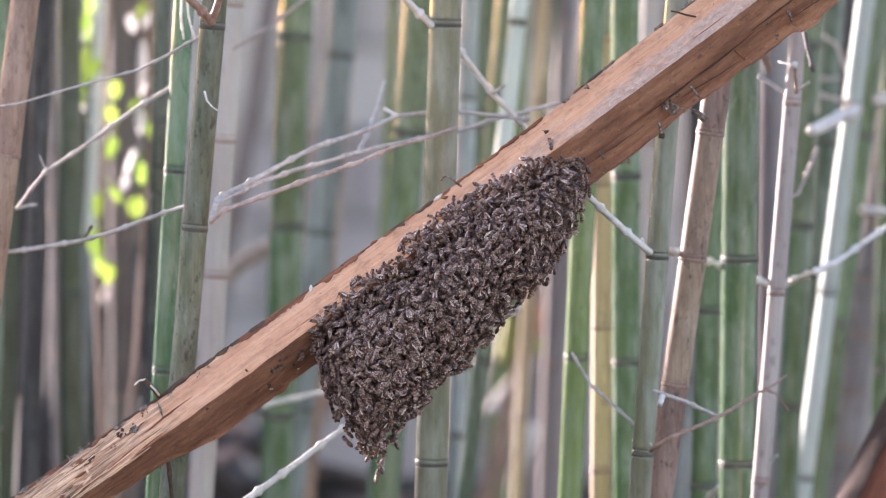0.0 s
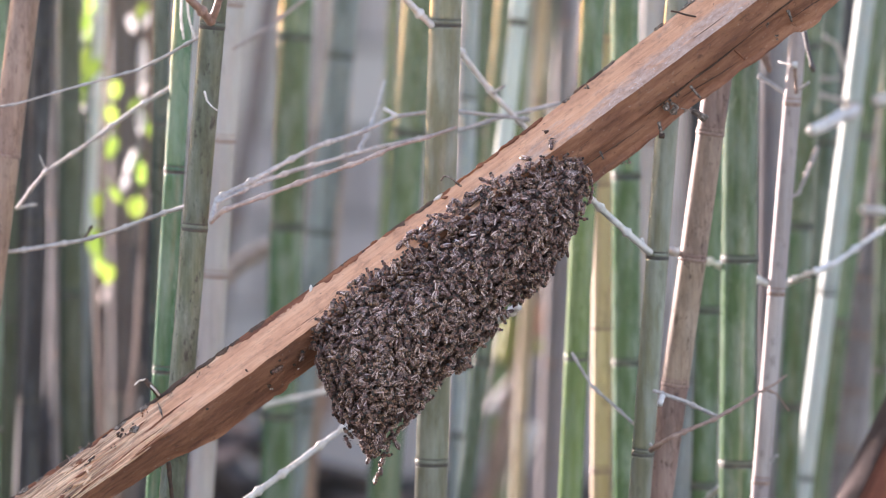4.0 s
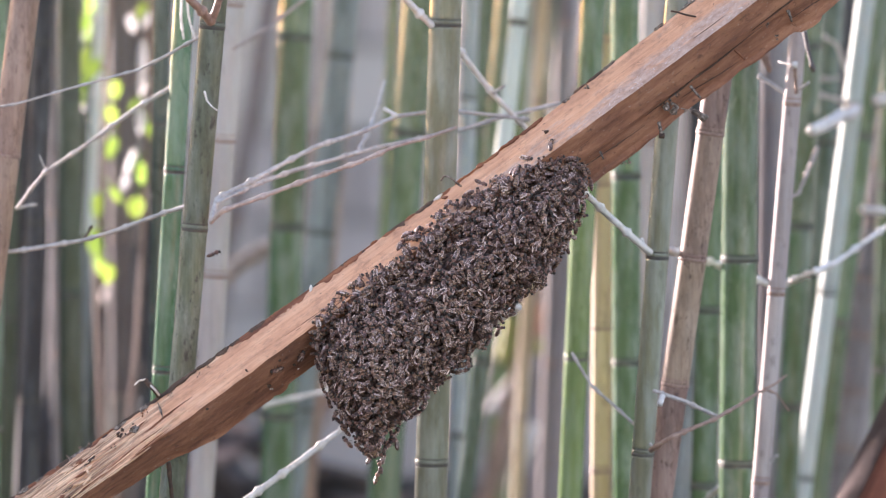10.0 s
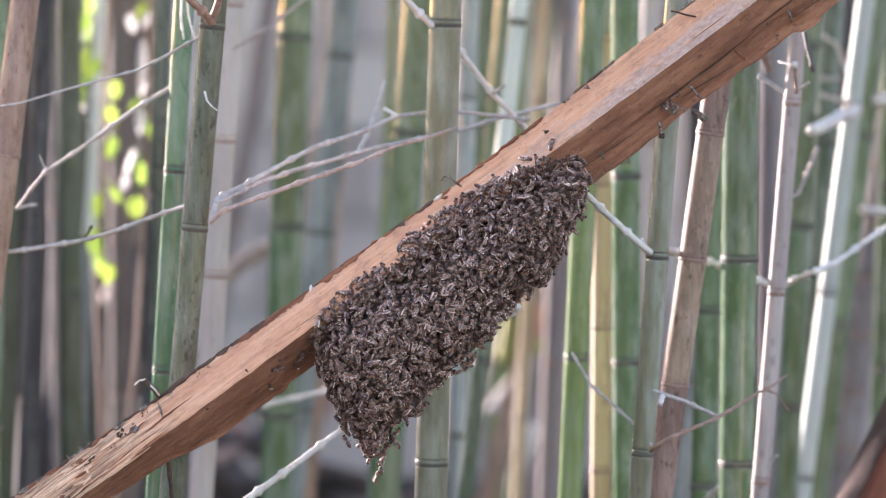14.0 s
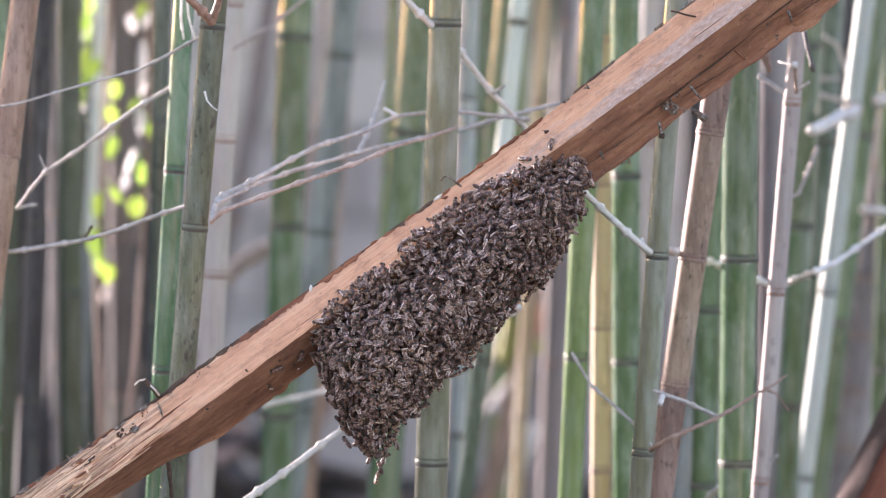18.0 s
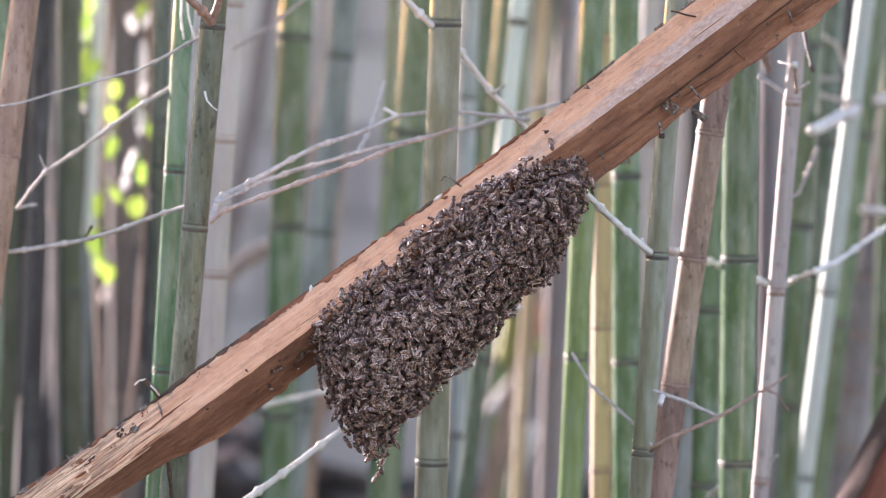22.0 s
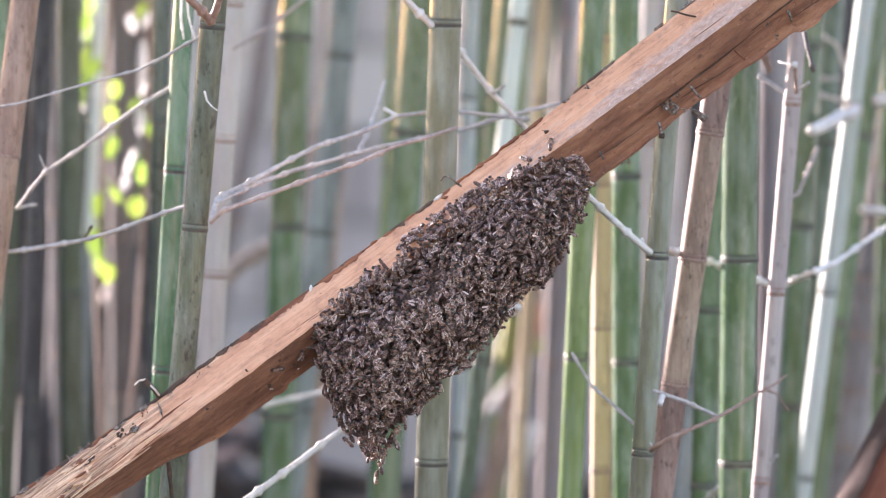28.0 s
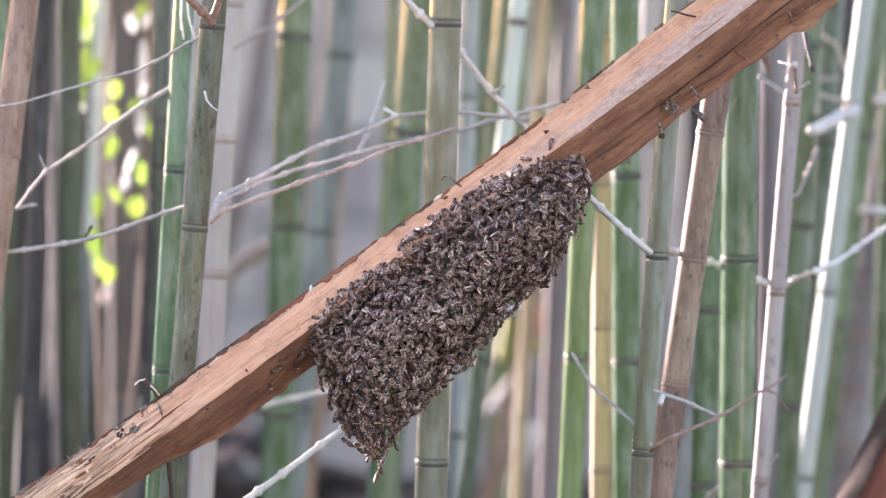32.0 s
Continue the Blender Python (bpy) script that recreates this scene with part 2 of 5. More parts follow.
def culm(kind, x0, y0, x1, r, z_node, gap, label, bow=0.0, top=3.3, y1=None, upper=None):
    """One bamboo culm from the ground at (x0, y0) to (x1, y1) at the height top: internodes with swollen ends, and at each node a
    dark sheath scar over a ridge. upper: the kind of its skin above a height."""
    global CULMS
    CULMS += 1
    rng = random.Random(CULMS * 7)
    y1 = y0 if y1 is None else y1
    base = Vector((x0, y0, -0.02))
    thing = empty("bamboo_culm", Matrix.Translation(base), label=label, category="bamboo", group="bamboo culms of the grove")

    def at(z):
        f = z / top
        return Vector((x0 + (x1 - x0) * f + bow * 4 * f * (1 - f), y0 + (y1 - y0) * f, z)) - base

    z = z_node
    while z - gap > 0.03:
        z -= gap
    nodes = [-0.02, max(z, 0.02)]
    while nodes[-1] + gap < top:
        nodes.append(nodes[-1] + gap)
    nodes.append(top)
    plain = y0 >= 1.65 or abs(x0) > 0.62
    for i, (a, b) in enumerate(zip(nodes, nodes[1:])):
        bm = bmesh.new()
        n = 2 if plain else max(2, int((b - a) / 0.03))
        path, rad = [], []
        for j in range(n + 1):
            f = j / n
            path.append(at(a + (b - a) * f))
            rad.append(r * (1 + rng.uniform(-0.006, 0.006)))
        d = min(0.006, (b - a) / 5)
        path[1:1] = [at(a + d)]
        rad[0], rad[1:1] = r * 1.02, [r * 0.995]
        path.insert(len(path) - 1, at(b - d))
        rad.insert(len(rad) - 1, r * 1.0)
        rad[-1] = r * 1.02
        tube(bm, path, rad, 12 if plain else 20)
        skin = upper[0] if upper and a > upper[1] else kind
        part("internode", bm, CANE[skin], thing)
        if i:
            bm = bmesh.new()
            lift = Vector((0, 0, 1))
            p, tilt = at(a), (at(a + 0.05) - at(a - 0.05)).normalized()
            tube(bm, [p - tilt * 0.0042, p - tilt * 0.0030, p - tilt * 0.0012, p - tilt * 0.0006],
                 [r * 1.0, r * (1.07 if kind in ("tan", "blush", "russet") else 1.045), r * (1.08 if kind in ("tan", "blush", "russet") else 1.05), r * 1.02], 20)
            dead = kind in ("tan", "blush", "straw", "pale", "dry", "russet", "umber", "ash")
            part("sheath_scar", bm, TWIG["brown"] if dead else SCAR, thing, "brown sheath scar" if dead else "dark sheath scar")
            if plain:
                continue
            bm = bmesh.new()
            tube(bm, [p - tilt * 0.0004, p + tilt * 0.0004, p + tilt * 0.0014, p + tilt * 0.0022],
                 [r * 1.02, r * 1.045, r * 1.045, r * 1.015], 20)
            part("node_ridge", bm, RIDGE if kind in ("olive", "green", "deep") else CANE[kind], thing)
            if y0 < 1.6:
                bm = bmesh.new()
                tube(bm, [p + tilt * 0.0024, p + tilt * 0.0030, p + tilt * 0.0037], [r * 1.012, r * 1.022, r * 1.004], 20)
                part("node_line", bm, TWIG["brown"] if dead else SCAR, thing, "thin line over the node")
    return thing


def branch(thing, kind, points, r0, r1, name="branch", label="", joints=0.038, of=None):
    """A thin side branch of a culm: tapering, faintly kinked, thickened at its own nodes."""
    rng = random.Random(len(bpy.data.objects))
    base = thing.matrix_world.translation
    path = rough_path([Vector(p) - base for p in points], 0.034, r0 * 0.28, rng)
    path = rough_path(path, 0.0022, r0 * 0.05, rng)
    n, run, rad = len(path), 0.0, []
    nxt = rng.uniform(0.3, 1) * joints
    swell = 0
    for i, p in enumerate(path):
        if i:
            run += (p - path[i - 1]).length
        f = i / max(1, n - 1)
        r = (r0 + (r1 - r0) * f) * rng.uniform(0.92, 1.06)
        if run > nxt and r0 < 0.0045:
            swell, nxt = 3, run + joints * rng.uniform(0.6, 1.3)
        if swell:
            r *= (1.25, 1.6, 1.35)[3 - swell]
            swell -= 1
        rad.append(r)
    bm = bmesh.new()
    tube(bm, path, rad, 8)
    return part(name, bm, TWIG[kind], of or thing, label or f"{kind} bare side branch")


# ---- ground and wall ----
k = Mat("leaf-littered soil", 0.95)
f = k.noise((9, 9, 9), 8, 0.7)
SOIL = k.done(k.ramp(f, [(0.3, (0.045, 0.033, 0.024)), (0.55, (0.10, 0.076, 0.056)), (0.75, (0.19, 0.148, 0.11))]), f, 1.0, 0.03)
bm = bmesh.new()
bmesh.ops.create_grid(bm, x_segments=120, y_segments=120, size=1.0)
for v in bm.verts:
    d = v.co.length
    v.co.xy *= 3 + 400 * d ** 4
    v.co.z = 0.02 * noise.noise(v.co * 1.7) - 0.012 if v.co.length < 30 else -0.012
ground = part("ground", bm, SOIL)
tagged(ground, "bare brown soil under the bamboo", "ground", kind="structure")

k = Mat("grey block", 0.9)
f = k.noise((30, 30, 30), 8, 0.7)
st = k.noise((2.2, 2.2, 1.1), 5)
BLOCK = k.done(k.vary(k.mix(k.ramp(st, [(0.35, (0.25, 0.25, 0.25)), (0.7, (1, 1, 1))]), (0.42, 0.355, 0.30),
                            k.ramp(f, [(0.3, (0.53, 0.455, 0.39)), (0.7, (0.65, 0.565, 0.49))])), 0.02, 0.16), f, 0.7, 0.004)
k = Mat("mortar", 0.95)
f = k.noise((60, 60, 60), 6)
MORTAR = k.done(k.ramp(f, [(0.3, (0.20, 0.185, 0.175)), (0.7, (0.32, 0.30, 0.285))]), f, 0.6, 0.002)
WALL_Y = 7.0
bm = bmesh.new()
bmesh.ops.create_cube(bm, size=1.0)
for v in bm.verts:
    v.co = Vector((v.co.x * 12.0, WALL_Y + 0.107 + v.co.y * 0.19, 0.68 + v.co.z * 1.4))
wall = part("wall_north", bm, MORTAR, smooth=False)
tagged(wall, "weathered grey concrete block wall behind the bamboo", "wall", kind="structure")

k = Mat("blue-grey helper wall", 0.85)
f = k.noise((8, 8, 8), 8, 0.7)
HELPER_WALL = k.done(k.ramp(f, [(0.3, (0.12, 0.14, 0.15)), (0.7, (0.17, 0.195, 0.205))]), f, 0.6, 0.004)
# unseen side walls, added: west blocks low glare, east reflects onto the culms
for name, x, y0, y1, h in (("wall_west", -2.9, -0.5, 6.9, 1.25), ("wall_east", 3.6, -1.0, 6.9, 1.5)):
    bm = bmesh.new()
    bmesh.ops.create_cube(bm, size=1.0)
    for v in bm.verts:
        v.co = Vector((x + v.co.x * 0.2, (y0 + y1) / 2 + v.co.y * (y1 - y0), h / 2 - 0.02 + v.co.z * h))
    tagged(part(name, bm, HELPER_WALL, smooth=False), "unseen blue-grey wall added to shape light on the bamboo", "wall", kind="structure")

# ---- the grove, near culms ----
spotted = culm("olive", -0.3165, 0.12, -0.0564, 0.0116, 1.0117, 0.1837, "old olive bamboo culm with dark spots and side branches", top=2.9)
fresh = culm("emerald", -0.3147, 0.24, -0.1165, 0.0098, 1.0578, 0.1874, "glossy emerald-green bamboo culm", top=3.27)
front = culm("sage", -0.0347, 0.20, 0.0769, 0.0152, 0.7881, 0.2037, "grey-green bamboo culm behind the swarm", top=3.64)
forked = culm("sage", 0.1272, 0.15, 0.3466, 0.0104, 0.8026, 0.1813, "olive bamboo culm with thin forked side branches", top=3.11)
brown = culm("russet", 0.0969, 0.19, 0.5737, 0.0127, 1.0957, 0.1165, "dry brown dead bamboo culm with peeling skin", top=3.48)
broad = culm("green", 0.2765, 0.34, 0.2954, 0.0173, 0.7713, 0.1963, "broad green bamboo culm", top=2.95)
ashen = culm("blush", 0.2415, 0.28, 0.4993, 0.0083, 0.9404, 0.1789, "dry pinkish-grey dead bamboo culm", top=3.32)
leaning = culm("tan", -0.5461, 0.22, -0.0649, 0.0134, 1.0741, 0.1735, "dry tan-brown dead bamboo culm", top=3.69)
lime = culm("bright", 0.0914, 0.42, 0.2312, 0.0119, 0.8661, 0.1809, "fresh yellow-green bamboo culm", top=3.16, upper=("green", 0.98))
amber = culm("straw", 0.1540, 0.55, 0.1726, 0.0104, 0.7415, 0.1435, "yellowed straw-coloured bamboo culm", top=3.53, upper=("sage", 1.05))
bluegreen = culm("green", 0.1871, 0.50, 0.1671, 0.0143, 0.8543, 0.1838, "smooth green bamboo culm", top=3.0)
wedge = culm("green", 0.2404, 0.50, 0.3221, 0.0131, 0.7314, 0.1744, "smooth green bamboo culm", top=3.37)
# ---- the grove, culms further back ----
beige = culm("pale", -0.2875, 0.52, -0.0416, 0.0123, 0.9390, 0.1342, "bleached beige dead bamboo culm", top=3.74)
soft = culm("green", -0.2102, 0.92, -0.0645, 0.0184, 1.1633, 0.2031, "smooth green bamboo culm", top=3.21)
misty = culm("slate", -0.2431, 1.05, 0.1678, 0.0154, 1.1394, 0.1932, "grey-green bamboo culm with a waxy bloom", top=3.58)
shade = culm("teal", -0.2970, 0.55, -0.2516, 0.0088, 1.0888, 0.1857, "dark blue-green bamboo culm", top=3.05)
far_a = culm("green", -0.1119, 0.80, 0.1357, 0.0177, 1.0659, 0.1949, "smooth green bamboo culm", top=3.42)
edge_a = culm("green", -0.4681, 0.60, -0.3889, 0.0068, 1.1178, 0.1705, "smooth green bamboo culm", top=3.79)
edge_b = culm("forest", -0.4864, 0.90, -0.4019, 0.0105, 0.8659, 0.1986, "green bamboo culm, darkened as in shade", top=3.26)
gloom = culm("dark", -0.4522, 0.70, -0.3210, 0.0097, 0.9801, 0.1831, "dead bamboo culm, shade put into its dark colour", top=3.63)
slim_a = culm("dry", -0.4366, 1.30, -0.4642, 0.0052, 1.1135, 0.1623, "dry grey-brown dead bamboo culm", top=3.1)
back_a = culm("forest", -0.3930, 0.88, -0.4012, 0.0124, 0.8910, 0.2115, "green bamboo culm, darkened as in shade", top=3.47)
# chalk above, slate below: sun on the upper joints put into the skin
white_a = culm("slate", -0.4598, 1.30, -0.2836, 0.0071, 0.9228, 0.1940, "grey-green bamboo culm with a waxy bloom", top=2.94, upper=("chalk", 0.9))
warm_a = culm("umber", -0.3933, 1.70, -0.3936, 0.0159, 0.8965, 0.1936, "dry brown dead bamboo culm", top=3.31)
warm_b = culm("olive", -0.4560, 1.72, -0.1777, 0.0116, 0.9083, 0.2047, "old olive bamboo culm with dark spots", top=3.68, upper=("umber", 0.9))
back_b = culm("forest", -0.4473, 1.75, -0.4214, 0.0097, 0.9057, 0.2040, "green bamboo culm, darkened as in shade", top=3.15)
warm_c = culm("dark", -0.3800, 2.20, -0.4552, 0.0164, 0.7871, 0.2242, "dead bamboo culm, shade put into its dark colour", top=3.52)
pink_a = culm("tan", -0.2144, 1.30, 0.0490, 0.0129, 0.7279, 0.1810, "dry tan-brown dead bamboo culm", top=2.99)
warm_d = culm("dry", -0.4189, 2.20, 0.1272, 0.0112, 1.0936, 0.2092, "dry grey-brown dead bamboo culm", top=3.36)
white_b = culm("mist", -0.0084, 0.90, 0.1145, 0.0084, 0.9196, 0.1805, "pale waxy blue-green bamboo culm", top=3.73)
faint_a = culm("green", -0.0088, 1.30, 0.1494, 0.0116, 1.0457, 0.1940, "smooth green bamboo culm", top=3.2)
# sunlit top and shaded foot of one culm, given as two skins
white_c = culm("deep", -0.0510, 0.80, 0.3383, 0.0090, 1.1814, 0.1772, "bamboo culm whitened where sunlit, dark green where shaded", top=3.57, upper=("chalk", 0.96))
faint_b = culm("straw", 0.0528, 1.30, 0.2097, 0.0068, 1.0786, 0.1810, "yellowed straw-coloured bamboo culm", top=3.04)
faint_c = culm("dry", 0.1014, 1.50, 0.2272, 0.0117, 0.9622, 0.2007, "dry grey-brown dead bamboo culm", top=3.41)
low_a = culm("green", -0.0432, 1.10, 0.3191, 0.0125, 0.7168, 0.1873, "smooth green bamboo culm", top=3.78)
low_b = culm("tan", -0.0822, 1.90, 0.7343, 0.0121, 0.6744, 0.1856, "dry tan-brown dead bamboo culm", top=3.25)
low_c = culm("bright", 0.0428, 2.30, 0.2322, 0.0167, 0.6878, 0.2199, "fresh yellow-green bamboo culm", top=3.62)
low_d = culm("dry", 0.0558, 2.10, 0.4359, 0.0169, 0.6247, 0.2135, "dry grey-brown dead bamboo culm", top=3.09)
low_e = culm("umber", 0.0495, 2.30, 0.3329, 0.0129, 0.7487, 0.1972, "dry brown dead bamboo culm", top=3.46)
back_c = culm("green", 0.3261, 0.80, 0.4703, 0.0124, 0.9684, 0.1890, "smooth green bamboo culm", top=2.93)
back_d = culm("deep", 0.3634, 1.10, 0.5378, 0.0156, 1.0425, 0.1997, "dark blue-green bamboo culm")
sunny = culm("chalk", 0.2952, 0.85, 0.7522, 0.0098, 1.0927, 0.1968, "whitish waxy bamboo culm, sunlight put into its colour", top=3.67)
back_e = culm("green", 0.3265, 0.97, 0.7024, 0.0110, 1.0549, 0.2012, "smooth green bamboo culm", top=3.14)
mauve = culm("dry", 0.3731, 1.30, 0.8291, 0.0168, 0.7475, 0.0647, "grey dead culm base with short joints", top=3.51)
edge_c = culm("green", 0.4549, 1.00, 0.5323, 0.0092, 0.7984, 0.2023, "smooth green bamboo culm", top=2.98)
back_f = culm("slate", 0.1962, 0.90, 0.4827, 0.0106, 0.7999, 0.1926, "grey-green bamboo culm with a waxy bloom", top=3.35)
pink_b = culm("pale", 0.1844, 0.90, 0.3004, 0.0105, 1.0528, 0.1805, "bleached beige dead bamboo culm", top=3.72)
mauve_edge = culm("ash", -0.4865, 0.92, -0.3071, 0.0091, 0.7755, 0.2100, "dry ash-grey dead bamboo culm", top=3.4)
faint_d = culm("blush", -0.2452, 1.50, 0.0465, 0.0053, 1.0298, 0.1900, "dry pinkish-grey dead bamboo culm", top=3.3)
faint_e = culm("bright", -0.1064, 1.50, 0.0238, 0.0060, 0.9896, 0.2000, "fresh yellow-green bamboo culm", top=3.2)
faint_f = culm("olive", 0.0214, 1.40, 0.3062, 0.0046, 0.9951, 0.2000, "old olive bamboo culm with dark spots", top=3.1)
# ---- dead culms at the back, the near-black ones standing in for deep shade ----
gloom_a = culm("dark", -0.6010, 2.10, -0.5149, 0.0184, 1.0308, 0.2208, "dead bamboo culm, shade put into its dark colour", top=3.19)
gloom_b = culm("dark", -0.6063, 2.60, -0.4952, 0.0238, 0.9801, 0.2376, "dead bamboo culm, shade put into its dark colour", top=3.56)
gloom_c = culm("dark", -0.5741, 2.90, -0.5230, 0.0231, 0.9354, 0.2477, "dead bamboo culm, shade put into its dark colour", top=3.03)
gloom_d = culm("dark", -0.5085, 2.70, -0.3980, 0.0201, 0.9159, 0.2410, "dead bamboo culm, shade put into its dark colour", top=3.4)
gloom_e = culm("dark", -0.4215, 2.40, -0.3535, 0.0177, 0.9040, 0.2309, "dead bamboo culm, shade put into its dark colour", top=3.77)
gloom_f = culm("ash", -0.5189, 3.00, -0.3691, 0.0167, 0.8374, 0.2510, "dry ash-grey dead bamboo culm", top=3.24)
gloom_g = culm("dark", -0.5941, 2.30, -0.5058, 0.0174, 0.8538, 0.2275, "dead bamboo culm, shade put into its dark colour", top=3.61)
gloom_h = culm("dark", -0.6233, 3.30, -0.5708, 0.0218, 0.7537, 0.2611, "dead bamboo culm, shade put into its dark colour", top=3.08)
gloom_i = culm("dark", -0.5620, 3.20, -0.5048, 0.0189, 0.7290, 0.2577, "dead bamboo culm, shade put into its dark colour", top=3.45)
gloom_j = culm("dark", -0.5015, 3.40, -0.4416, 0.0220, 0.9460, 0.2644, "dead bamboo culm, shade put into its dark colour", top=2.92)
gloom_k = culm("dark", -0.4439, 3.10, -0.3927, 0.0170, 0.9286, 0.2544, "dead bamboo culm, shade put into its dark colour", top=3.29)
gloom_l = culm("blush", 0.0070, 2.80, 0.1331, 0.0163, 0.9137, 0.2443, "dry pinkish-grey dead bamboo culm", top=3.66)
gloom_m = culm("blush", 0.0695, 2.90, 0.1395, 0.0182, 0.8776, 0.2477, "dry pinkish-grey dead bamboo culm", top=3.13)
gloom_n = culm("blush", 0.1618, 3.00, 0.2171, 0.0167, 0.8407, 0.2510, "dry pinkish-grey dead bamboo culm", top=3.5)
gloom_o = culm("dry", 0.2866, 2.60, 0.3125, 0.0174, 0.8366, 0.2376, "dry grey-brown dead bamboo culm", top=2.97)
gloom_p = culm("dark", 0.3295, 2.50, 0.3840, 0.0180, 0.8144, 0.2342, "dead bamboo culm, shade put into its dark colour", top=3.34)
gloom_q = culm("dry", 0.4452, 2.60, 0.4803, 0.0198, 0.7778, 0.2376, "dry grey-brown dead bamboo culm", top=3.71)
gloom_r = culm("dark", 0.4828, 2.40, 0.5589, 0.0192, 0.9956, 0.2309, "dead bamboo culm, shade put into its dark colour", top=3.18)
gloom_s = culm("dark", 0.5550, 2.90, 0.6592, 0.0182, 0.9420, 0.2477, "dead bamboo culm, shade put into its dark colour", top=3.55)
# ---- culms added out of view: side_* block the sun, flank_* fill out the grove ----
side_a = culm("green", -0.7388, 1.76, -0.7388, 0.0154, 0.900, 0.700, "smooth green bamboo culm", top=2.90)
side_b = culm("deep", -0.7904, 1.85, -0.7904, 0.0181, 1.030, 0.700, "dark blue-green bamboo culm", top=3.31)
side_c = culm("green", -2.8800, 2.97, -2.8800, 0.0318, 0.960, 0.700, "smooth green bamboo culm", top=3.72)
side_d = culm("olive", -0.6700, 0.94, -0.6700, 0.0132, 1.090, 0.700, "old olive bamboo culm with dark spots", top=3.23)
side_e = culm("tan", -1.2473, 3.30, -1.2473, 0.0273, 1.020, 0.700, "dry tan-brown dead bamboo culm", top=3.64)
side_f = culm("dry", -1.4167, 2.82, -1.4167, 0.0217, 0.950, 0.700, "dry grey-brown dead bamboo culm", top=3.15)
side_g = culm("deep", -2.3000, 2.59, -2.3000, 0.0138, 1.080, 0.700, "dark blue-green bamboo culm", top=3.56)
side_h = culm("green", -1.0200, 1.50, -1.0200, 0.0154, 1.010, 0.700, "smooth green bamboo culm", top=3.07)
side_i = culm("deep", -1.3200, 1.05, -1.3200, 0.0187, 0.940, 0.700, "dark blue-green bamboo culm", top=3.48)
side_j = culm("green", -2.0500, 2.37, -2.0500, 0.0126, 1.070, 0.700, "smooth green bamboo culm", top=2.99)
side_k = culm("olive", -0.8700, 2.02, -0.8700, 0.0284, 1.000, 0.700, "old olive bamboo culm with dark spots", top=3.40)
side_l = culm("tan", -1.5428, 2.59, -1.5428, 0.0260, 0.930, 0.700, "dry tan-brown dead bamboo culm", top=2.91)
side_m = culm("dry", -2.1284, 3.04, -2.1284, 0.0131, 1.060, 0.700, "dry grey-brown dead bamboo culm", top=3.32)
side_n = culm("deep", -1.3600, 1.66, -1.3600, 0.0156, 0.990, 0.700, "dark blue-green bamboo culm", top=3.73)
side_o = culm("green", -0.6545, 0.72, -0.6545, 0.0123, 0.920, 0.700, "smooth green bamboo culm", top=3.24)
side_p = culm("deep", -1.6384, 1.87, -1.6384, 0.0294, 1.050, 0.700, "dark blue-green bamboo culm", top=3.65)
side_q = culm("green", -1.7638, 2.08, -1.7638, 0.0207, 0.980, 0.700, "smooth green bamboo culm", top=3.16)
flank_a = culm("green", 1.0034, 0.67, 1.0034, 0.0223, 0.910, 0.700, "smooth green bamboo culm", top=3.57)
flank_b = culm("olive", 0.7683, 0.40, 0.7683, 0.0179, 1.040, 0.700, "old olive bamboo culm with dark spots", top=3.08)
flank_c = culm("deep", 1.3884, 2.37, 1.3884, 0.0217, 0.970, 0.700, "dark blue-green bamboo culm", top=3.49)
flank_d = culm("green", 1.0926, 2.35, 1.0926, 0.0179, 1.100, 0.700, "smooth green bamboo culm", top=3.00)
flank_e = culm("dry", 1.0648, 0.33, 1.0648, 0.0194, 1.030, 0.700, "dry grey-brown dead bamboo culm", top=3.41)
flank_f = culm("deep", 0.8593, 1.09, 0.8593, 0.0231, 0.960, 0.700, "dark blue-green bamboo culm", top=2.92)
flank_g = culm("tan", 1.2580, 1.08, 1.2580, 0.0218, 1.090, 0.700, "dry tan-brown dead bamboo culm", top=3.33)
flank_h = culm("green", 0.8291, 1.73, 0.8291, 0.0224, 1.020, 0.700, "smooth green bamboo culm", top=3.74)
flank_i = culm("olive", 1.2202, 0.47, 1.2202, 0.0167, 0.950, 0.700, "old olive bamboo culm with dark spots", top=3.25)
flank_j = culm("deep", 0.6057, 0.85, 0.6057, 0.0171, 1.080, 0.700, "dark blue-green bamboo culm", top=3.66)
# slim culms added out of view towards the sun, only to cast shade
upsun_a = culm("dry", -0.7448, 1.4195, -0.5951, 0.008, 0.9, 0.66, "dry grey-brown dead bamboo culm", top=3.3)
upsun_b = culm("dry", -0.8544, 0.4980, -0.4240, 0.008, 0.9, 0.66, "dry grey-brown dead bamboo culm", top=3.3)
upsun_c = culm("dry", -0.8506, 1.6124, -0.4719, 0.007, 0.9, 0.66, "dry grey-brown dead bamboo culm", top=3.3)
upsun_d = culm("dry", -0.7163, 0.9210, -0.4993, 0.008, 0.9, 0.66, "dry grey-brown dead bamboo culm", top=3.3)
upsun_e = culm("dry", -0.6911, 0.4670, -0.3952, 0.008, 0.9, 0.66, "dry grey-brown dead bamboo culm", top=3.3)
upsun_f = culm("dry", -0.6346, 0.8714, -0.5854, 0.008, 0.9, 0.66, "dry grey-brown dead bamboo culm", top=3.3)
upsun_g = culm("dry", -1.0754, 2.8056, -0.5391, 0.008, 0.9, 0.66, "dry grey-brown dead bamboo culm", top=3.3)
upsun_h = culm("dry", -1.0175, 1.2972, -0.4425, 0.016, 0.9, 0.66, "dry grey-brown dead bamboo culm", top=3.3)
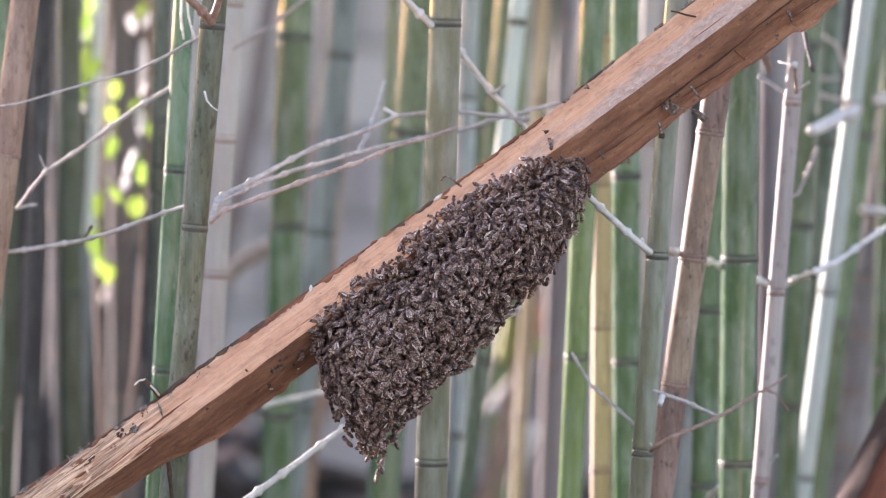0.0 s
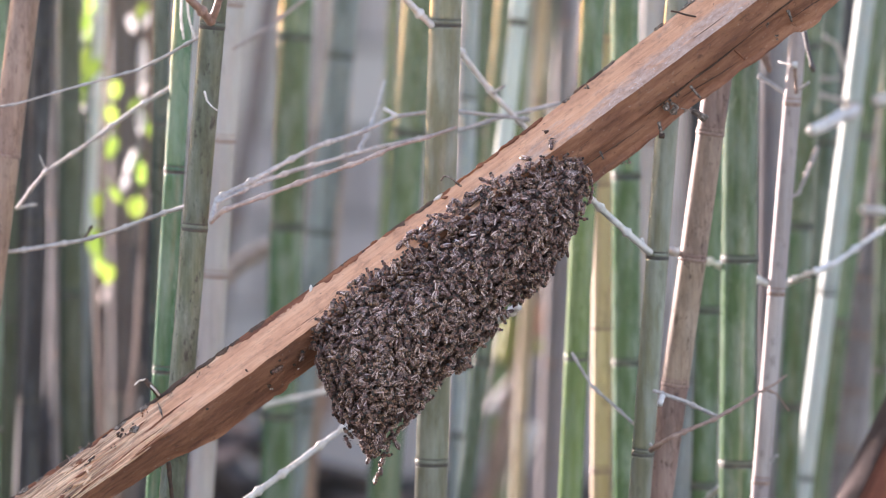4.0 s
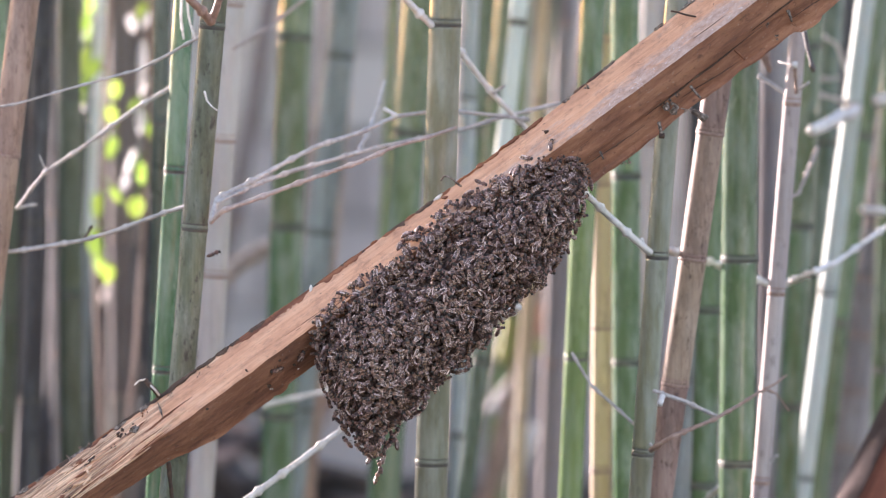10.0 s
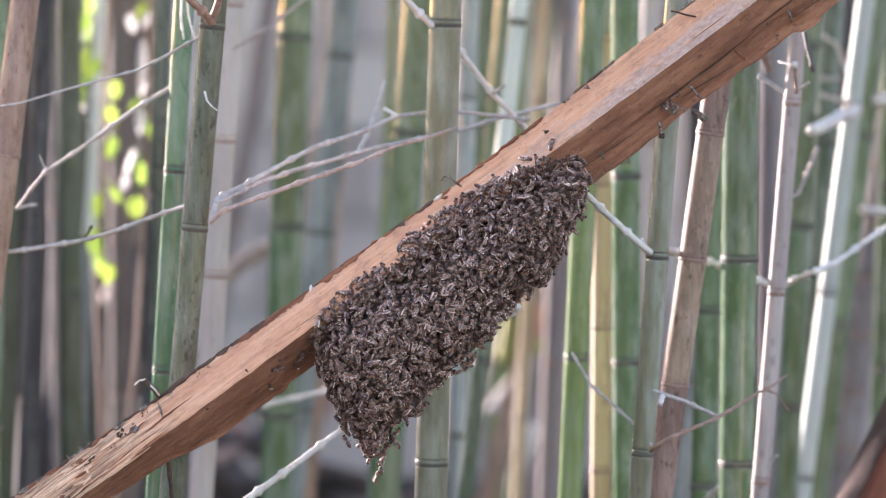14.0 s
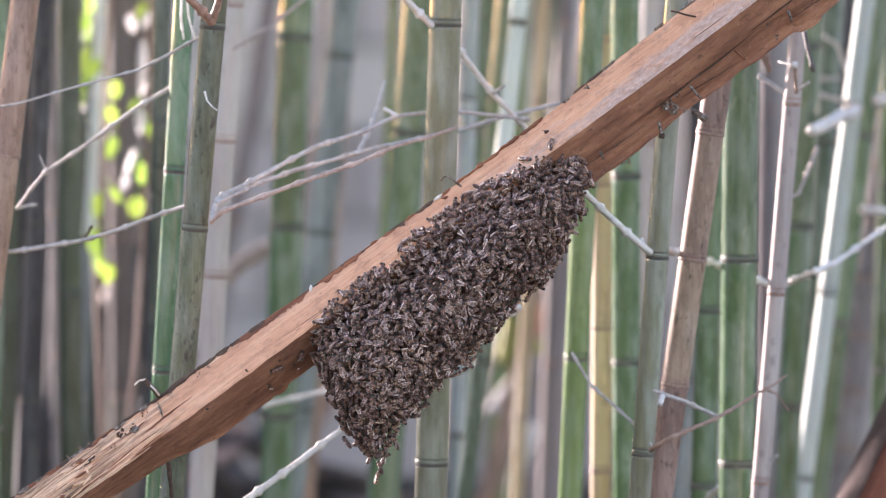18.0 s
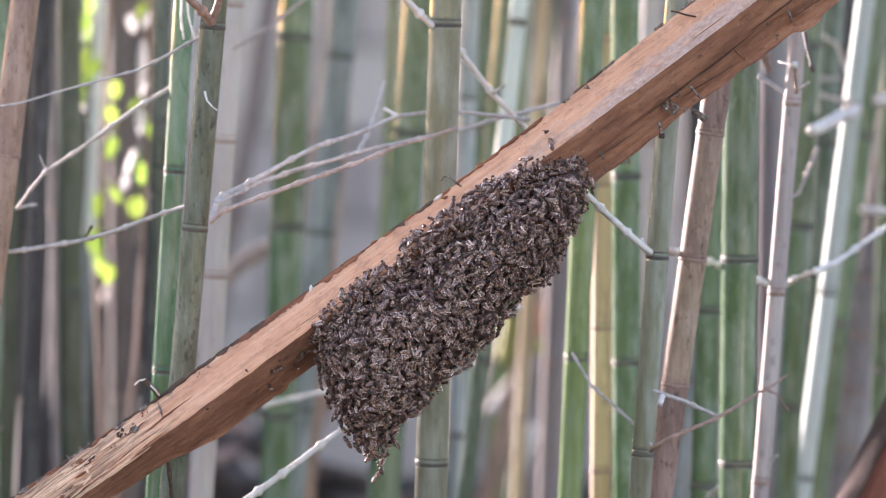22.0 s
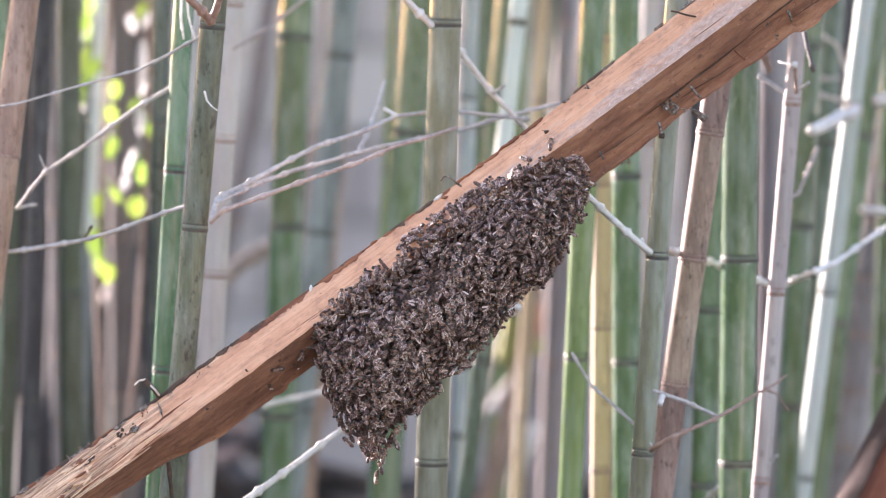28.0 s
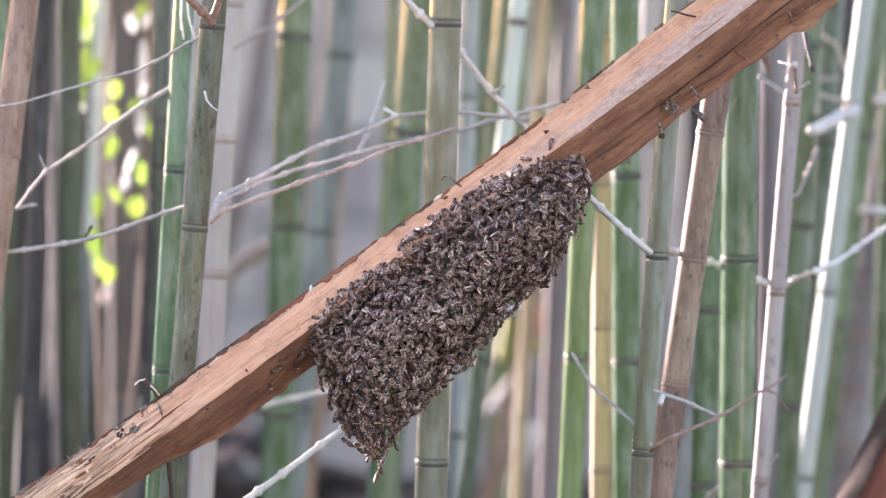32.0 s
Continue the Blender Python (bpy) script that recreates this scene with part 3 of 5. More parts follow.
upsun_i = culm("dry", -0.9561, 2.1894, -0.7065, 0.008, 0.9, 0.66, "dry grey-brown dead bamboo culm", top=3.3)
upsun_j = culm("dry", -0.7418, 1.3883, -0.5029, 0.008, 0.9, 0.66, "dry grey-brown dead bamboo culm", top=3.3)
upsun_k = culm("dry", -0.5245, 0.7897, -0.7622, 0.017, 0.9, 0.66, "dry grey-brown dead bamboo culm", top=3.3)
upsun_l = culm("dry", -1.2364, 2.9471, -0.4073, 0.01, 0.9, 0.66, "dry grey-brown dead bamboo culm", top=3.3)
upsun_n = culm("dry", -0.9718, 1.1008, -0.2029, 0.014, 0.9, 0.66, "dry grey-brown dead bamboo culm", top=3.3)
upsun_m = culm("green", -0.5300, 0.378, -0.5300, 0.018, 0.9, 0.66, "smooth green bamboo culm", top=3.3)
# ---- side branches ----
branch(spotted, "taupe", [(-0.2110, 0.100, 1.0171), (-0.1982, 0.089, 1.0291), (-0.1607, 0.097, 1.0419), (-0.1225, 0.106, 1.0558), (-0.0739, 0.114, 1.0718), (-0.0432, 0.123, 1.0852), (-0.0139, 0.131, 1.0930), (0.0124, 0.140, 1.1014)], 0.00231, 0.00154, label="grey-brown knotted side branch")
upper_branch = branch(spotted, "grey", [(-0.2100, 0.100, 1.0192), (-0.2055, 0.116, 1.0377), (-0.1814, 0.132, 1.0492), (-0.1443, 0.148, 1.0690), (-0.1162, 0.164, 1.0832), (-0.0749, 0.180, 1.0954), (-0.0439, 0.196, 1.1093), (-0.0141, 0.212, 1.1123), (0.0147, 0.228, 1.1121), (0.0454, 0.244, 1.1083), (0.0810, 0.260, 1.1033)], 0.00261, 0.00156)
middle_branch = branch(spotted, "grey", [(-0.2063, 0.110, 1.0340), (-0.1724, 0.137, 1.0489), (-0.1370, 0.164, 1.0608), (-0.0751, 0.191, 1.0771), (-0.0336, 0.219, 1.0852), (0.0137, 0.246, 1.0934), (0.0563, 0.273, 1.1054), (0.1099, 0.300, 1.1171)], 0.00210, 0.00183)
branch(spotted, "white", [(-0.0422, 0.190, 1.1096), (-0.0543, 0.200, 1.1164)], 0.00209, 0.00157, name="spur", of=upper_branch)
branch(spotted, "grey", [(-0.0784, 0.200, 1.0767), (-0.0711, 0.273, 1.0889), (-0.0625, 0.347, 1.1114), (-0.0563, 0.420, 1.1329)], 0.00214, 0.00134, name="spur", of=middle_branch)
branch(spotted, "brown", [(-0.2094, 0.100, 1.1983), (-0.2178, 0.083, 1.2099), (-0.2301, 0.067, 1.2225), (-0.2444, 0.050, 1.2349)], 0.00408, 0.00306)
branch(spotted, "brown", [(-0.2094, 0.100, 1.1983), (-0.2038, 0.090, 1.2128), (-0.1962, 0.080, 1.2394)], 0.00383, 0.00307)
low_branch = branch(spotted, "grey", [(-0.2324, 0.130, 1.0307), (-0.2556, 0.148, 1.0229), (-0.3034, 0.166, 1.0045), (-0.3334, 0.184, 0.9950), (-0.3792, 0.202, 0.9864), (-0.4038, 0.220, 0.9820)], 0.00182, 0.00208)
branch(spotted, "black", [(-0.3322, 0.190, 0.9956), (-0.3276, 0.185, 1.0022), (-0.3241, 0.180, 1.0088)], 0.00157, 0.00104, name="spur", of=low_branch)
branch(spotted, "grey", [(-0.2165, 0.120, 1.1865), (-0.2259, 0.133, 1.1821), (-0.2550, 0.147, 1.1657), (-0.2791, 0.160, 1.1534), (-0.3397, 0.173, 1.1368), (-0.3928, 0.187, 1.1212), (-0.4201, 0.200, 1.1164)], 0.00156, 0.00091)
branch(spotted, "white", [(-0.2157, 0.100, 1.1360), (-0.2136, 0.097, 1.1279), (-0.2083, 0.093, 1.1220), (-0.2041, 0.090, 1.1195)], 0.00102, 0.00051)
fresh_branch = branch(fresh, "grey", [(-0.2518, 0.240, 1.1353), (-0.2848, 0.252, 1.1159), (-0.3333, 0.264, 1.0804), (-0.3742, 0.276, 1.0532), (-0.3885, 0.288, 1.0365), (-0.4029, 0.300, 1.0176)], 0.00213, 0.00146)
branch(fresh, "grey", [(-0.4029, 0.300, 1.0176), (-0.3941, 0.310, 1.0197), (-0.3864, 0.320, 1.0201)], 0.00161, 0.00107, name="spur", of=fresh_branch)
branch(fresh, "grey", [(-0.3734, 0.280, 1.0535), (-0.3765, 0.280, 1.0609), (-0.3797, 0.280, 1.0684)], 0.00080, 0.00053, name="spur", of=fresh_branch)
branch(beige, "taupe", [(-0.2033, 0.420, 1.1641), (-0.1670, 0.447, 1.1863), (-0.1320, 0.473, 1.2144), (-0.1021, 0.500, 1.2382)], 0.00165, 0.00150)
branch(front, "white", [(-0.0099, 0.190, 1.1929), (-0.0228, 0.177, 1.2057), (-0.0352, 0.163, 1.2195), (-0.0485, 0.150, 1.2352)], 0.00338, 0.00286)
front_branch = branch(front, "white", [(0.0084, 0.220, 1.1754), (0.0179, 0.240, 1.1653), (0.0455, 0.260, 1.1288), (0.0787, 0.280, 1.0934), (0.0940, 0.300, 1.0781)], 0.00318, 0.00212)
branch(front, "grey", [(0.0465, 0.250, 1.1286), (0.0574, 0.240, 1.1359)], 0.00185, 0.00132, name="spur", of=front_branch)
branch(front, "white", [(-0.0073, 0.200, 0.8762), (-0.0491, 0.180, 0.8497), (-0.0905, 0.160, 0.8245), (-0.1368, 0.140, 0.7912), (-0.1792, 0.120, 0.7623), (-0.1975, 0.100, 0.7513)], 0.00233, 0.00337)
branch(soft, "white", [(-0.1068, 0.700, 0.8073), (-0.1475, 0.700, 0.7986), (-0.1870, 0.700, 0.7893)], 0.00232, 0.00232)
pale_branch = branch(forked, "white", [(0.1892, 0.140, 0.9871), (0.1818, 0.125, 0.9938), (0.1519, 0.110, 1.0211), (0.1278, 0.095, 1.0451), (0.1050, 0.080, 1.0715)], 0.00334, 0.00257)
branch(forked, "white", [(0.1824, 0.140, 0.9938), (0.1815, 0.130, 0.9997)], 0.00232, 0.00181, name="spur", of=pale_branch)
branch(forked, "white", [(0.1947, 0.150, 0.9921), (0.2228, 0.250, 0.9788), (0.2605, 0.390, 0.9596), (0.3009, 0.400, 0.9436), (0.3218, 0.410, 0.9351), (0.3355, 0.410, 0.9395), (0.3531, 0.330, 0.9548), (0.3769, 0.360, 0.9618), (0.4009, 0.390, 0.9755), (0.4296, 0.420, 0.9921), (0.4608, 0.450, 1.0100)], 0.00321, 0.00267)
brown_branch = branch(forked, "brown", [(0.1899, 0.120, 0.8075), (0.1955, 0.095, 0.8149), (0.2081, 0.090, 0.8231), (0.2481, 0.120, 0.8360), (0.2736, 0.160, 0.8454), (0.2914, 0.170, 0.8559), (0.2998, 0.180, 0.8571), (0.3094, 0.190, 0.8519), (0.3211, 0.200, 0.8356)], 0.00260, 0.00078)
branch(forked, "brown", [(0.2956, 0.180, 0.8571), (0.3077, 0.190, 0.8613), (0.3189, 0.200, 0.8688)], 0.00131, 0.00078, name="spur", of=brown_branch)
branch(forked, "grey", [(0.2528, 0.160, 0.8339), (0.2201, 0.130, 0.8516), (0.1915, 0.100, 0.8638)], 0.00206, 0.00180, name="spur", of=brown_branch)
branch(forked, "white", [(0.1992, 0.100, 0.8587), (0.1967, 0.090, 0.8525)], 0.00307, 0.00256)
branch(forked, "grey", [(0.1907, 0.140, 0.8100), (0.1868, 0.160, 0.8172), (0.1625, 0.180, 0.8382), (0.1369, 0.200, 0.8598), (0.1200, 0.220, 0.8880)], 0.00156, 0.00130)
branch(ashen, "grey", [(0.3241, 0.280, 1.1248), (0.3120, 0.290, 1.1340), (0.2982, 0.300, 1.1432)], 0.00240, 0.00187)
branch(ashen, "black", [(0.3383, 0.260, 1.1848), (0.3419, 0.250, 1.1656), (0.3455, 0.240, 1.1495)], 0.00238, 0.00185)
branch(ashen, "grey", [(0.3319, 0.270, 1.1305), (0.3389, 0.265, 1.1349), (0.3428, 0.260, 1.1383)], 0.00186, 0.00133)
knob_stalk = branch(ashen, "brown", [(0.3307, 0.260, 1.1282), (0.3297, 0.255, 1.1416), (0.3288, 0.250, 1.1545)], 0.00185, 0.00159)
branch(ashen, "white", [(0.3253, 0.245, 1.1552), (0.3306, 0.245, 1.1552)], 0.00291, 0.00291, name="spur", of=knob_stalk)
branch(ashen, "grey", [(0.3279, 0.260, 1.1541), (0.3155, 0.280, 1.1567)], 0.00106, 0.00080)
branch(ashen, "grey", [(0.3034, 0.280, 0.7732), (0.3115, 0.275, 0.7824), (0.3155, 0.270, 0.7862)], 0.00213, 0.00133)
branch(sunny, "white", [(0.4340, 0.830, 1.0888), (0.4010, 0.680, 1.0853), (0.3674, 0.550, 1.0798)], 0.00636, 0.00636, label="broken branch stub, whitened as if sunlit")
branch(ashen, "brown", [(0.3031, 0.320, 1.1671), (0.3063, 0.320, 1.1564), (0.3107, 0.320, 1.1457)], 0.00644, 0.00215, label="dry pinkish sheath")
branch(back_d, "grey", [(0.3865, 0.900, 1.1483), (0.3937, 0.900, 1.1591), (0.4045, 0.900, 1.1627), (0.4177, 0.900, 1.1555), (0.4299, 0.900, 1.1243)], 0.00241, 0.00181)
branch(back_d, "grey", [(0.3915, 0.950, 1.1153), (0.4278, 0.950, 1.1177)], 0.00213, 0.00152)
branch(sunny, "grey", [(0.4312, 0.840, 1.0943), (0.4018, 0.845, 1.1024), (0.3843, 0.850, 1.1046)], 0.00238, 0.00179)
branch(edge_c, "white", [(0.4876, 0.900, 1.1015), (0.4570, 0.850, 1.0963)], 0.00719, 0.00659)
branch(edge_c, "white", [(0.4833, 0.950, 0.9732), (0.4475, 0.900, 0.9793)], 0.00393, 0.00363)
branch(wedge, "white", [(0.2595, 0.480, 0.7192), (0.2689, 0.400, 0.7409)], 0.00220, 0.00220)
branch(ashen, "taupe", [(0.3249, 0.300, 1.0278), (0.3426, 0.400, 1.0245), (0.3720, 0.550, 1.0624)], 0.00110, 0.00192)
branch(fresh, "white", [(-0.2410, 0.200, 1.2219), (-0.2421, 0.200, 1.2010), (-0.2396, 0.200, 1.1802)], 0.00131, 0.00079, label="pale hanging shred of sheath")
branch(fresh, "white", [(-0.2368, 0.200, 1.2219), (-0.2348, 0.200, 1.2010), (-0.2297, 0.200, 1.1812)], 0.00105, 0.00079, label="pale hanging shred of sheath")
branch(front, "white", [(0.0447, 0.160, 0.9195), (0.0690, 0.120, 0.9390)], 0.00388, 0.00336, label="bright whitish stub")
branch(low_e, "rust", [(0.1259, 1.700, 0.8126), (0.1232, 1.700, 0.7952), (0.1204, 1.700, 0.7744)], 0.00899, 0.00622, name="dead_leaf", label="rust-orange dead leaf")
branch(low_e, "moss", [(0.1218, 1.700, 0.7709), (0.1135, 1.700, 0.7514)], 0.00691, 0.00484, name="dead_leaf", label="yellowish dying leaf")
branch(low_e, "moss", [(0.0864, 1.900, 0.7820), (0.0779, 1.900, 0.7247)], 0.01071, 0.01071, name="dead_leaf", label="yellowish dying leaf")
# ---- broken dead sticks leaning further back ----
branch(low_b, "white", [(0.1169, 1.800, 0.6575), (0.1029, 1.800, 0.6207), (0.0874, 1.800, 0.5810)], 0.00913, 0.00913, label="broken dead stick, whitened as if sunlit")
branch(low_c, "grey", [(0.1106, 2.100, 0.7092), (0.0892, 2.100, 0.6722), (0.0649, 2.100, 0.6396)], 0.00957, 0.01030, label="pale dead stick")
branch(warm_c, "taupe", [(-0.3623, 1.900, 0.9395), (-0.3954, 1.900, 0.8751), (-0.4243, 1.900, 0.7964)], 0.00999, 0.00928, label="pale dead stick")
branch(beige, "taupe", [(-0.1965, 1.300, 0.9150), (-0.2289, 1.300, 0.8956), (-0.2549, 1.300, 0.8709)], 0.01035, 0.00970, label="pale dead stick")
branch(warm_c, "black", [(-0.3631, 1.800, 0.7268), (-0.3935, 1.800, 0.6915), (-0.4184, 1.800, 0.6420)], 0.00913, 0.01194, label="buff dead sheath")
branch(warm_c, "black", [(-0.4461, 2.400, 0.7327), (-0.4192, 2.400, 0.7095), (-0.3946, 2.400, 0.6894)], 0.00847, 0.00847)


# ---- a heap of dead brush at the back ----
rng = random.Random(77)
heap = empty("brush_heap", pose(-0.38, 2.75, 0.0), label="heap of dead brown sticks and bamboo litter", category="brush")
for i in range(150):
    cx, cy = rng.gauss(0, 0.24), rng.gauss(0, 0.2)
    h = 0.64 * math.exp(-(cx / 0.36) ** 2)
    c = Vector((cx, cy, rng.uniform(0.03, max(0.08, h))))
    a, tip = rng.uniform(0, math.pi), rng.gauss(0, 0.35)
    d = Vector((math.cos(a) * math.cos(tip), math.sin(a) * 0.5, math.sin(tip))).normalized() * rng.uniform(0.10, 0.28)
    c.z = max(c.z, abs(d.z) + 0.01)
    r = rng.uniform(0.004, 0.014)
    path = rough_path([c - d, c, c + d], 0.08, 0.012, rng)
    bm = bmesh.new()
    tube(bm, path, [r * rng.uniform(0.8, 1.1) for _ in path], 6)
    part("stick", bm, rng.choice((TWIG["black"], TWIG["black"], TWIG["brown"], CANE["dark"])), heap)


# ---- the timber: a squared length of split softwood, leaning through the grove ----
BEAM = pose(0.0, 0.0, 1.0155, 0, -36.3, 0)


def beam_section(s):
    """Corners of the section at s along the timber, as (towards the viewer, up) in metres."""
    n1 = noise.noise((s * 9, 1.3, 0)) * 0.0016
    n2 = noise.noise((s * 7, 7.9, 0)) * 0.0022
    n3 = noise.noise((s * 6, 3.1, 4)) * 0.0025 + (0.0022 if noise.noise((s * 17, 9.1, 2)) > 0.12 else 0.0) + noise.noise((s * 90, 2.2, 8)) * 0.0008
    high = np.interp(s, (-0.45, -0.29, -0.12, 0.03, 0.17, 0.28), (0.0355, 0.031, 0.0292, 0.0262, 0.0315, 0.0335))
    low = np.interp(s, (-0.371, -0.340, -0.319, -0.301, -0.264, -0.206, -0.169, 0.129, 0.175, 0.204, 0.252, 0.281, 0.297, 0.315, 0.351, 0.373, 0.406),
                    (0.0191, 0.0202, 0.0213, 0.0264, 0.0315, 0.0299, 0.0295, 0.0451, 0.0455, 0.0447, 0.0426, 0.0445, 0.0421, 0.0446, 0.0423, 0.0465, 0.0431))
    return [(0.002, high + n1), (0.033, 0.0015 + n2 * 0.5), (-0.012, -low - n3), (-0.060, -0.002)]


def timber_mesh(s0, s1, step, seed):
    bm = bmesh.new()
    rings = []
    for i in range(int((s1 - s0) / step) + 1):
        s = s0 + i * step
        c = [Vector(p) for p in beam_section(s)]
        ring = []
        for a, b in zip(c, c[1:] + c[:1]):
            for j in range(24):
                f = j / 24
                p = a.lerp(b, f)
                out = (b - a).orthogonal().normalized()
                if out.dot(p) < 0:
                    out = -out
                edge = min(f, 1 - f)
                q = Vector((s * 14, p.x * 160, p.y * 160 + seed))
                torn = 1.0 + 3.0 * max(0.0, min(1.0, (-0.33 - s) * 14))
                h = noise.noise(q) * 0.0008 + noise.noise(Vector((s * 22, p.x * 620, p.y * 620))) * 0.00045 * torn
                h += noise.noise(Vector((s * 130, p.x * 330, p.y * 330))) * 0.0004
                h += noise.noise(Vector((s * 4, p.x * 30, p.y * 30))) * 0.0012
                if p.y < 0:
                    h += noise.noise(Vector((s * 38, p.x * 150, p.y * 150))) * 0.0010
                if p.y < 0 and p.x > -0.01:
                    split = 0.45 + 0.16 * noise.noise(Vector((s * 8, 5.5, seed)))
                    ledge = max(0.0, min(1.0, (f - split) * 9))
                    h -= ledge * 0.0035 * max(0.0, min(1.0, (s - 0.05) * 12)) + ledge * 0.0015 * max(0.0, -s * 2)
                h -= 0.0007 * max(0.0, 1 - edge * 16) * (0.6 + noise.noise(Vector((s * 60, j, seed))))
                p = p + out * h
                ring.append(bm.verts.new((s, -p.x, p.y)))
        rings.append(ring)
    n = len(rings[0])
    for a, b in zip(rings, rings[1:]):
        for j in range(n):
            bm.faces.new((a[j], a[(j + 1) % n], b[(j + 1) % n], b[j])).material_index = 1 if 24 <= j < 72 else 0
    bm.faces.new(rings[0])
    bm.faces.new(rings[-1][::-1])
    bmesh.ops.recalc_face_normals(bm, faces=bm.faces)
    return bm


timber = empty("timber", BEAM, label="orange-brown split timber leaning diagonally among the bamboo", category="timber")
beam = part("beam", timber_mesh(-1.72, 1.0, 0.004, 0.0), [TIMBER, FLAKY], timber, sharp=38)


def bark_piece(s0, s1, down, thick, seed, mat, label):
    """A ragged strip of bark left along the upper edge, reaching down the near face."""
    rng = random.Random(seed)
    bm = bmesh.new()
    rows, n = [], max(6, int((s1 - s0) / 0.002))
    for i in range(n + 1):
        s = s0 + (s1 - s0) * i / n
        taper = min(1, 6 * i / n, 6 * (n - i) / n)
        reach = down * taper * (0.55 + 0.9 * abs(noise.noise(Vector((s * 70, seed, 0)))) + rng.uniform(0, 0.25))
        c = [Vector(p) for p in beam_section(s)]
        top, near, back = c[0], c[1], c[3]
        along = (near - top).normalized()
        behind = (back - top).normalized()
        t = thick * (0.4 + taper * 0.6) * rng.uniform(0.6, 1.2)
        out = Vector((along.y, -along.x))
        if out.dot(top) < 0:
            out = -out
        pts = [top + behind * 0.012, top + behind * 0.012 + Vector((-0.2, 1)) * t, top + Vector((0.1, 1)) * t * 0.75,
               top + along * reach * 0.6 + out * t * 0.55, top + along * reach + out * t * 0.3, top + along * reach - out * 0.002]
        rows.append([bm.verts.new((s, -p.x, p.y)) for p in pts])
    for a, b in zip(rows, rows[1:]):
        for j in range(5):
            bm.faces.new((a[j], a[j + 1], b[j + 1], b[j]))
    bm.faces.new(rows[0])
    bm.faces.new(rows[-1][::-1])
    bmesh.ops.recalc_face_normals(bm, faces=bm.faces)
    return part("bark_strip", bm, mat, timber, label, smooth=False)


def bark_flakes(s0, s1, count, seed, mats):
    """Separate ragged flakes of bark along the upper edge."""
    rng = random.Random(seed)
    for i in range(count):
        s = s0 + (s1 - s0) * (i + rng.random()) / count
        mat, label = rng.choice(mats)
        bark_piece(s, s + rng.uniform(0.006, 0.024), rng.uniform(0.001, 0.0042), rng.uniform(0.0006, 0.0026), seed * 100 + i, mat, label)


DARK_BARK, RED_BARK, GREY_BARK = (BARK, "dark flaky bark"), (INNER, "red-brown inner bark"), (CRUST, "greyish flake of bark")
bark_flakes(-0.50, -0.31, 20, 3, (DARK_BARK, DARK_BARK, GREY_BARK, RED_BARK))
bark_flakes(-0.31, -0.17, 18, 4, (DARK_BARK, DARK_BARK, DARK_BARK, RED_BARK))
bark_piece(-0.215, -0.122, 0.0075, 0.0012, 14, INNER, "red-brown inner bark")
bark_piece(-0.118, -0.066, 0.0060, 0.0016, 5, INNER, "red-brown inner bark")
bark_flakes(-0.13, 0.02, 14, 6, (DARK_BARK, RED_BARK))
bark_flakes(0.03, 0.12, 8, 7, (RED_BARK, DARK_BARK))
bark_flakes(0.15, 0.20, 4, 8, (DARK_BARK, GREY_BARK))
bark_flakes(0.24, 0.34, 3, 9, (RED_BARK, GREY_BARK))


def near_point(s, u, lift=0.0):
    """A point on the timber's near faces, in the timber's own space."""
    top, near, low, _ = beam_section(s)
    v = near[0] + (top[0] - near[0]) * (u - near[1]) / (top[1] - near[1]) if u > near[1] else near[0] + (low[0] - near[0]) * (near[1] - u) / (near[1] - low[1])
    n = Vector((0, -0.71, 0.70)) if u > near[1] else Vector((0, -0.62, -0.78))
    return Vector((s, -v, u)) + n * lift


def crumbs(name, s, u, size, count, mat, label, spread=1.0, droop=0.0, seed=1):
    """A clump of small crusty bits on the timber."""
    rng = random.Random(seed)
    bm = bmesh.new()
    for i in range(count):
        p = near_point(s, u, size * 0.2) + Vector((rng.gauss(0, 0.4), rng.gauss(0, 0.25), rng.gauss(0, 0.4) - droop * rng.random())) * size * spread
        made = bmesh.ops.create_icosphere(bm, subdivisions=1, radius=size * rng.uniform(0.18, 0.42))["verts"]
        squash = Vector((rng.uniform(0.6, 1.5), rng.uniform(0.5, 1), rng.uniform(0.6, 1.5)))
        for v in made:
            v.co = Vector(a * b for a, b in zip(v.co, squash)) * rng.uniform(0.8, 1.2) + p
    return part(name, bm, mat, beam, label, smooth=False)


def peg(name, points, r0, r1, mat, label, seed=1):
    """A splinter, stub or wire standing out of the timber; points in its own space."""
    rng = random.Random(seed)
    path = rough_path(points, 0.004, r0 * 0.15, rng)
    n = len(path)
    bm = bmesh.new()
    tube(bm, path, [(r0 + (r1 - r0) * i / max(1, n - 1)) * rng.uniform(0.88, 1.12) for i in range(n)], 7)
    return part(name, bm, mat, beam, label)


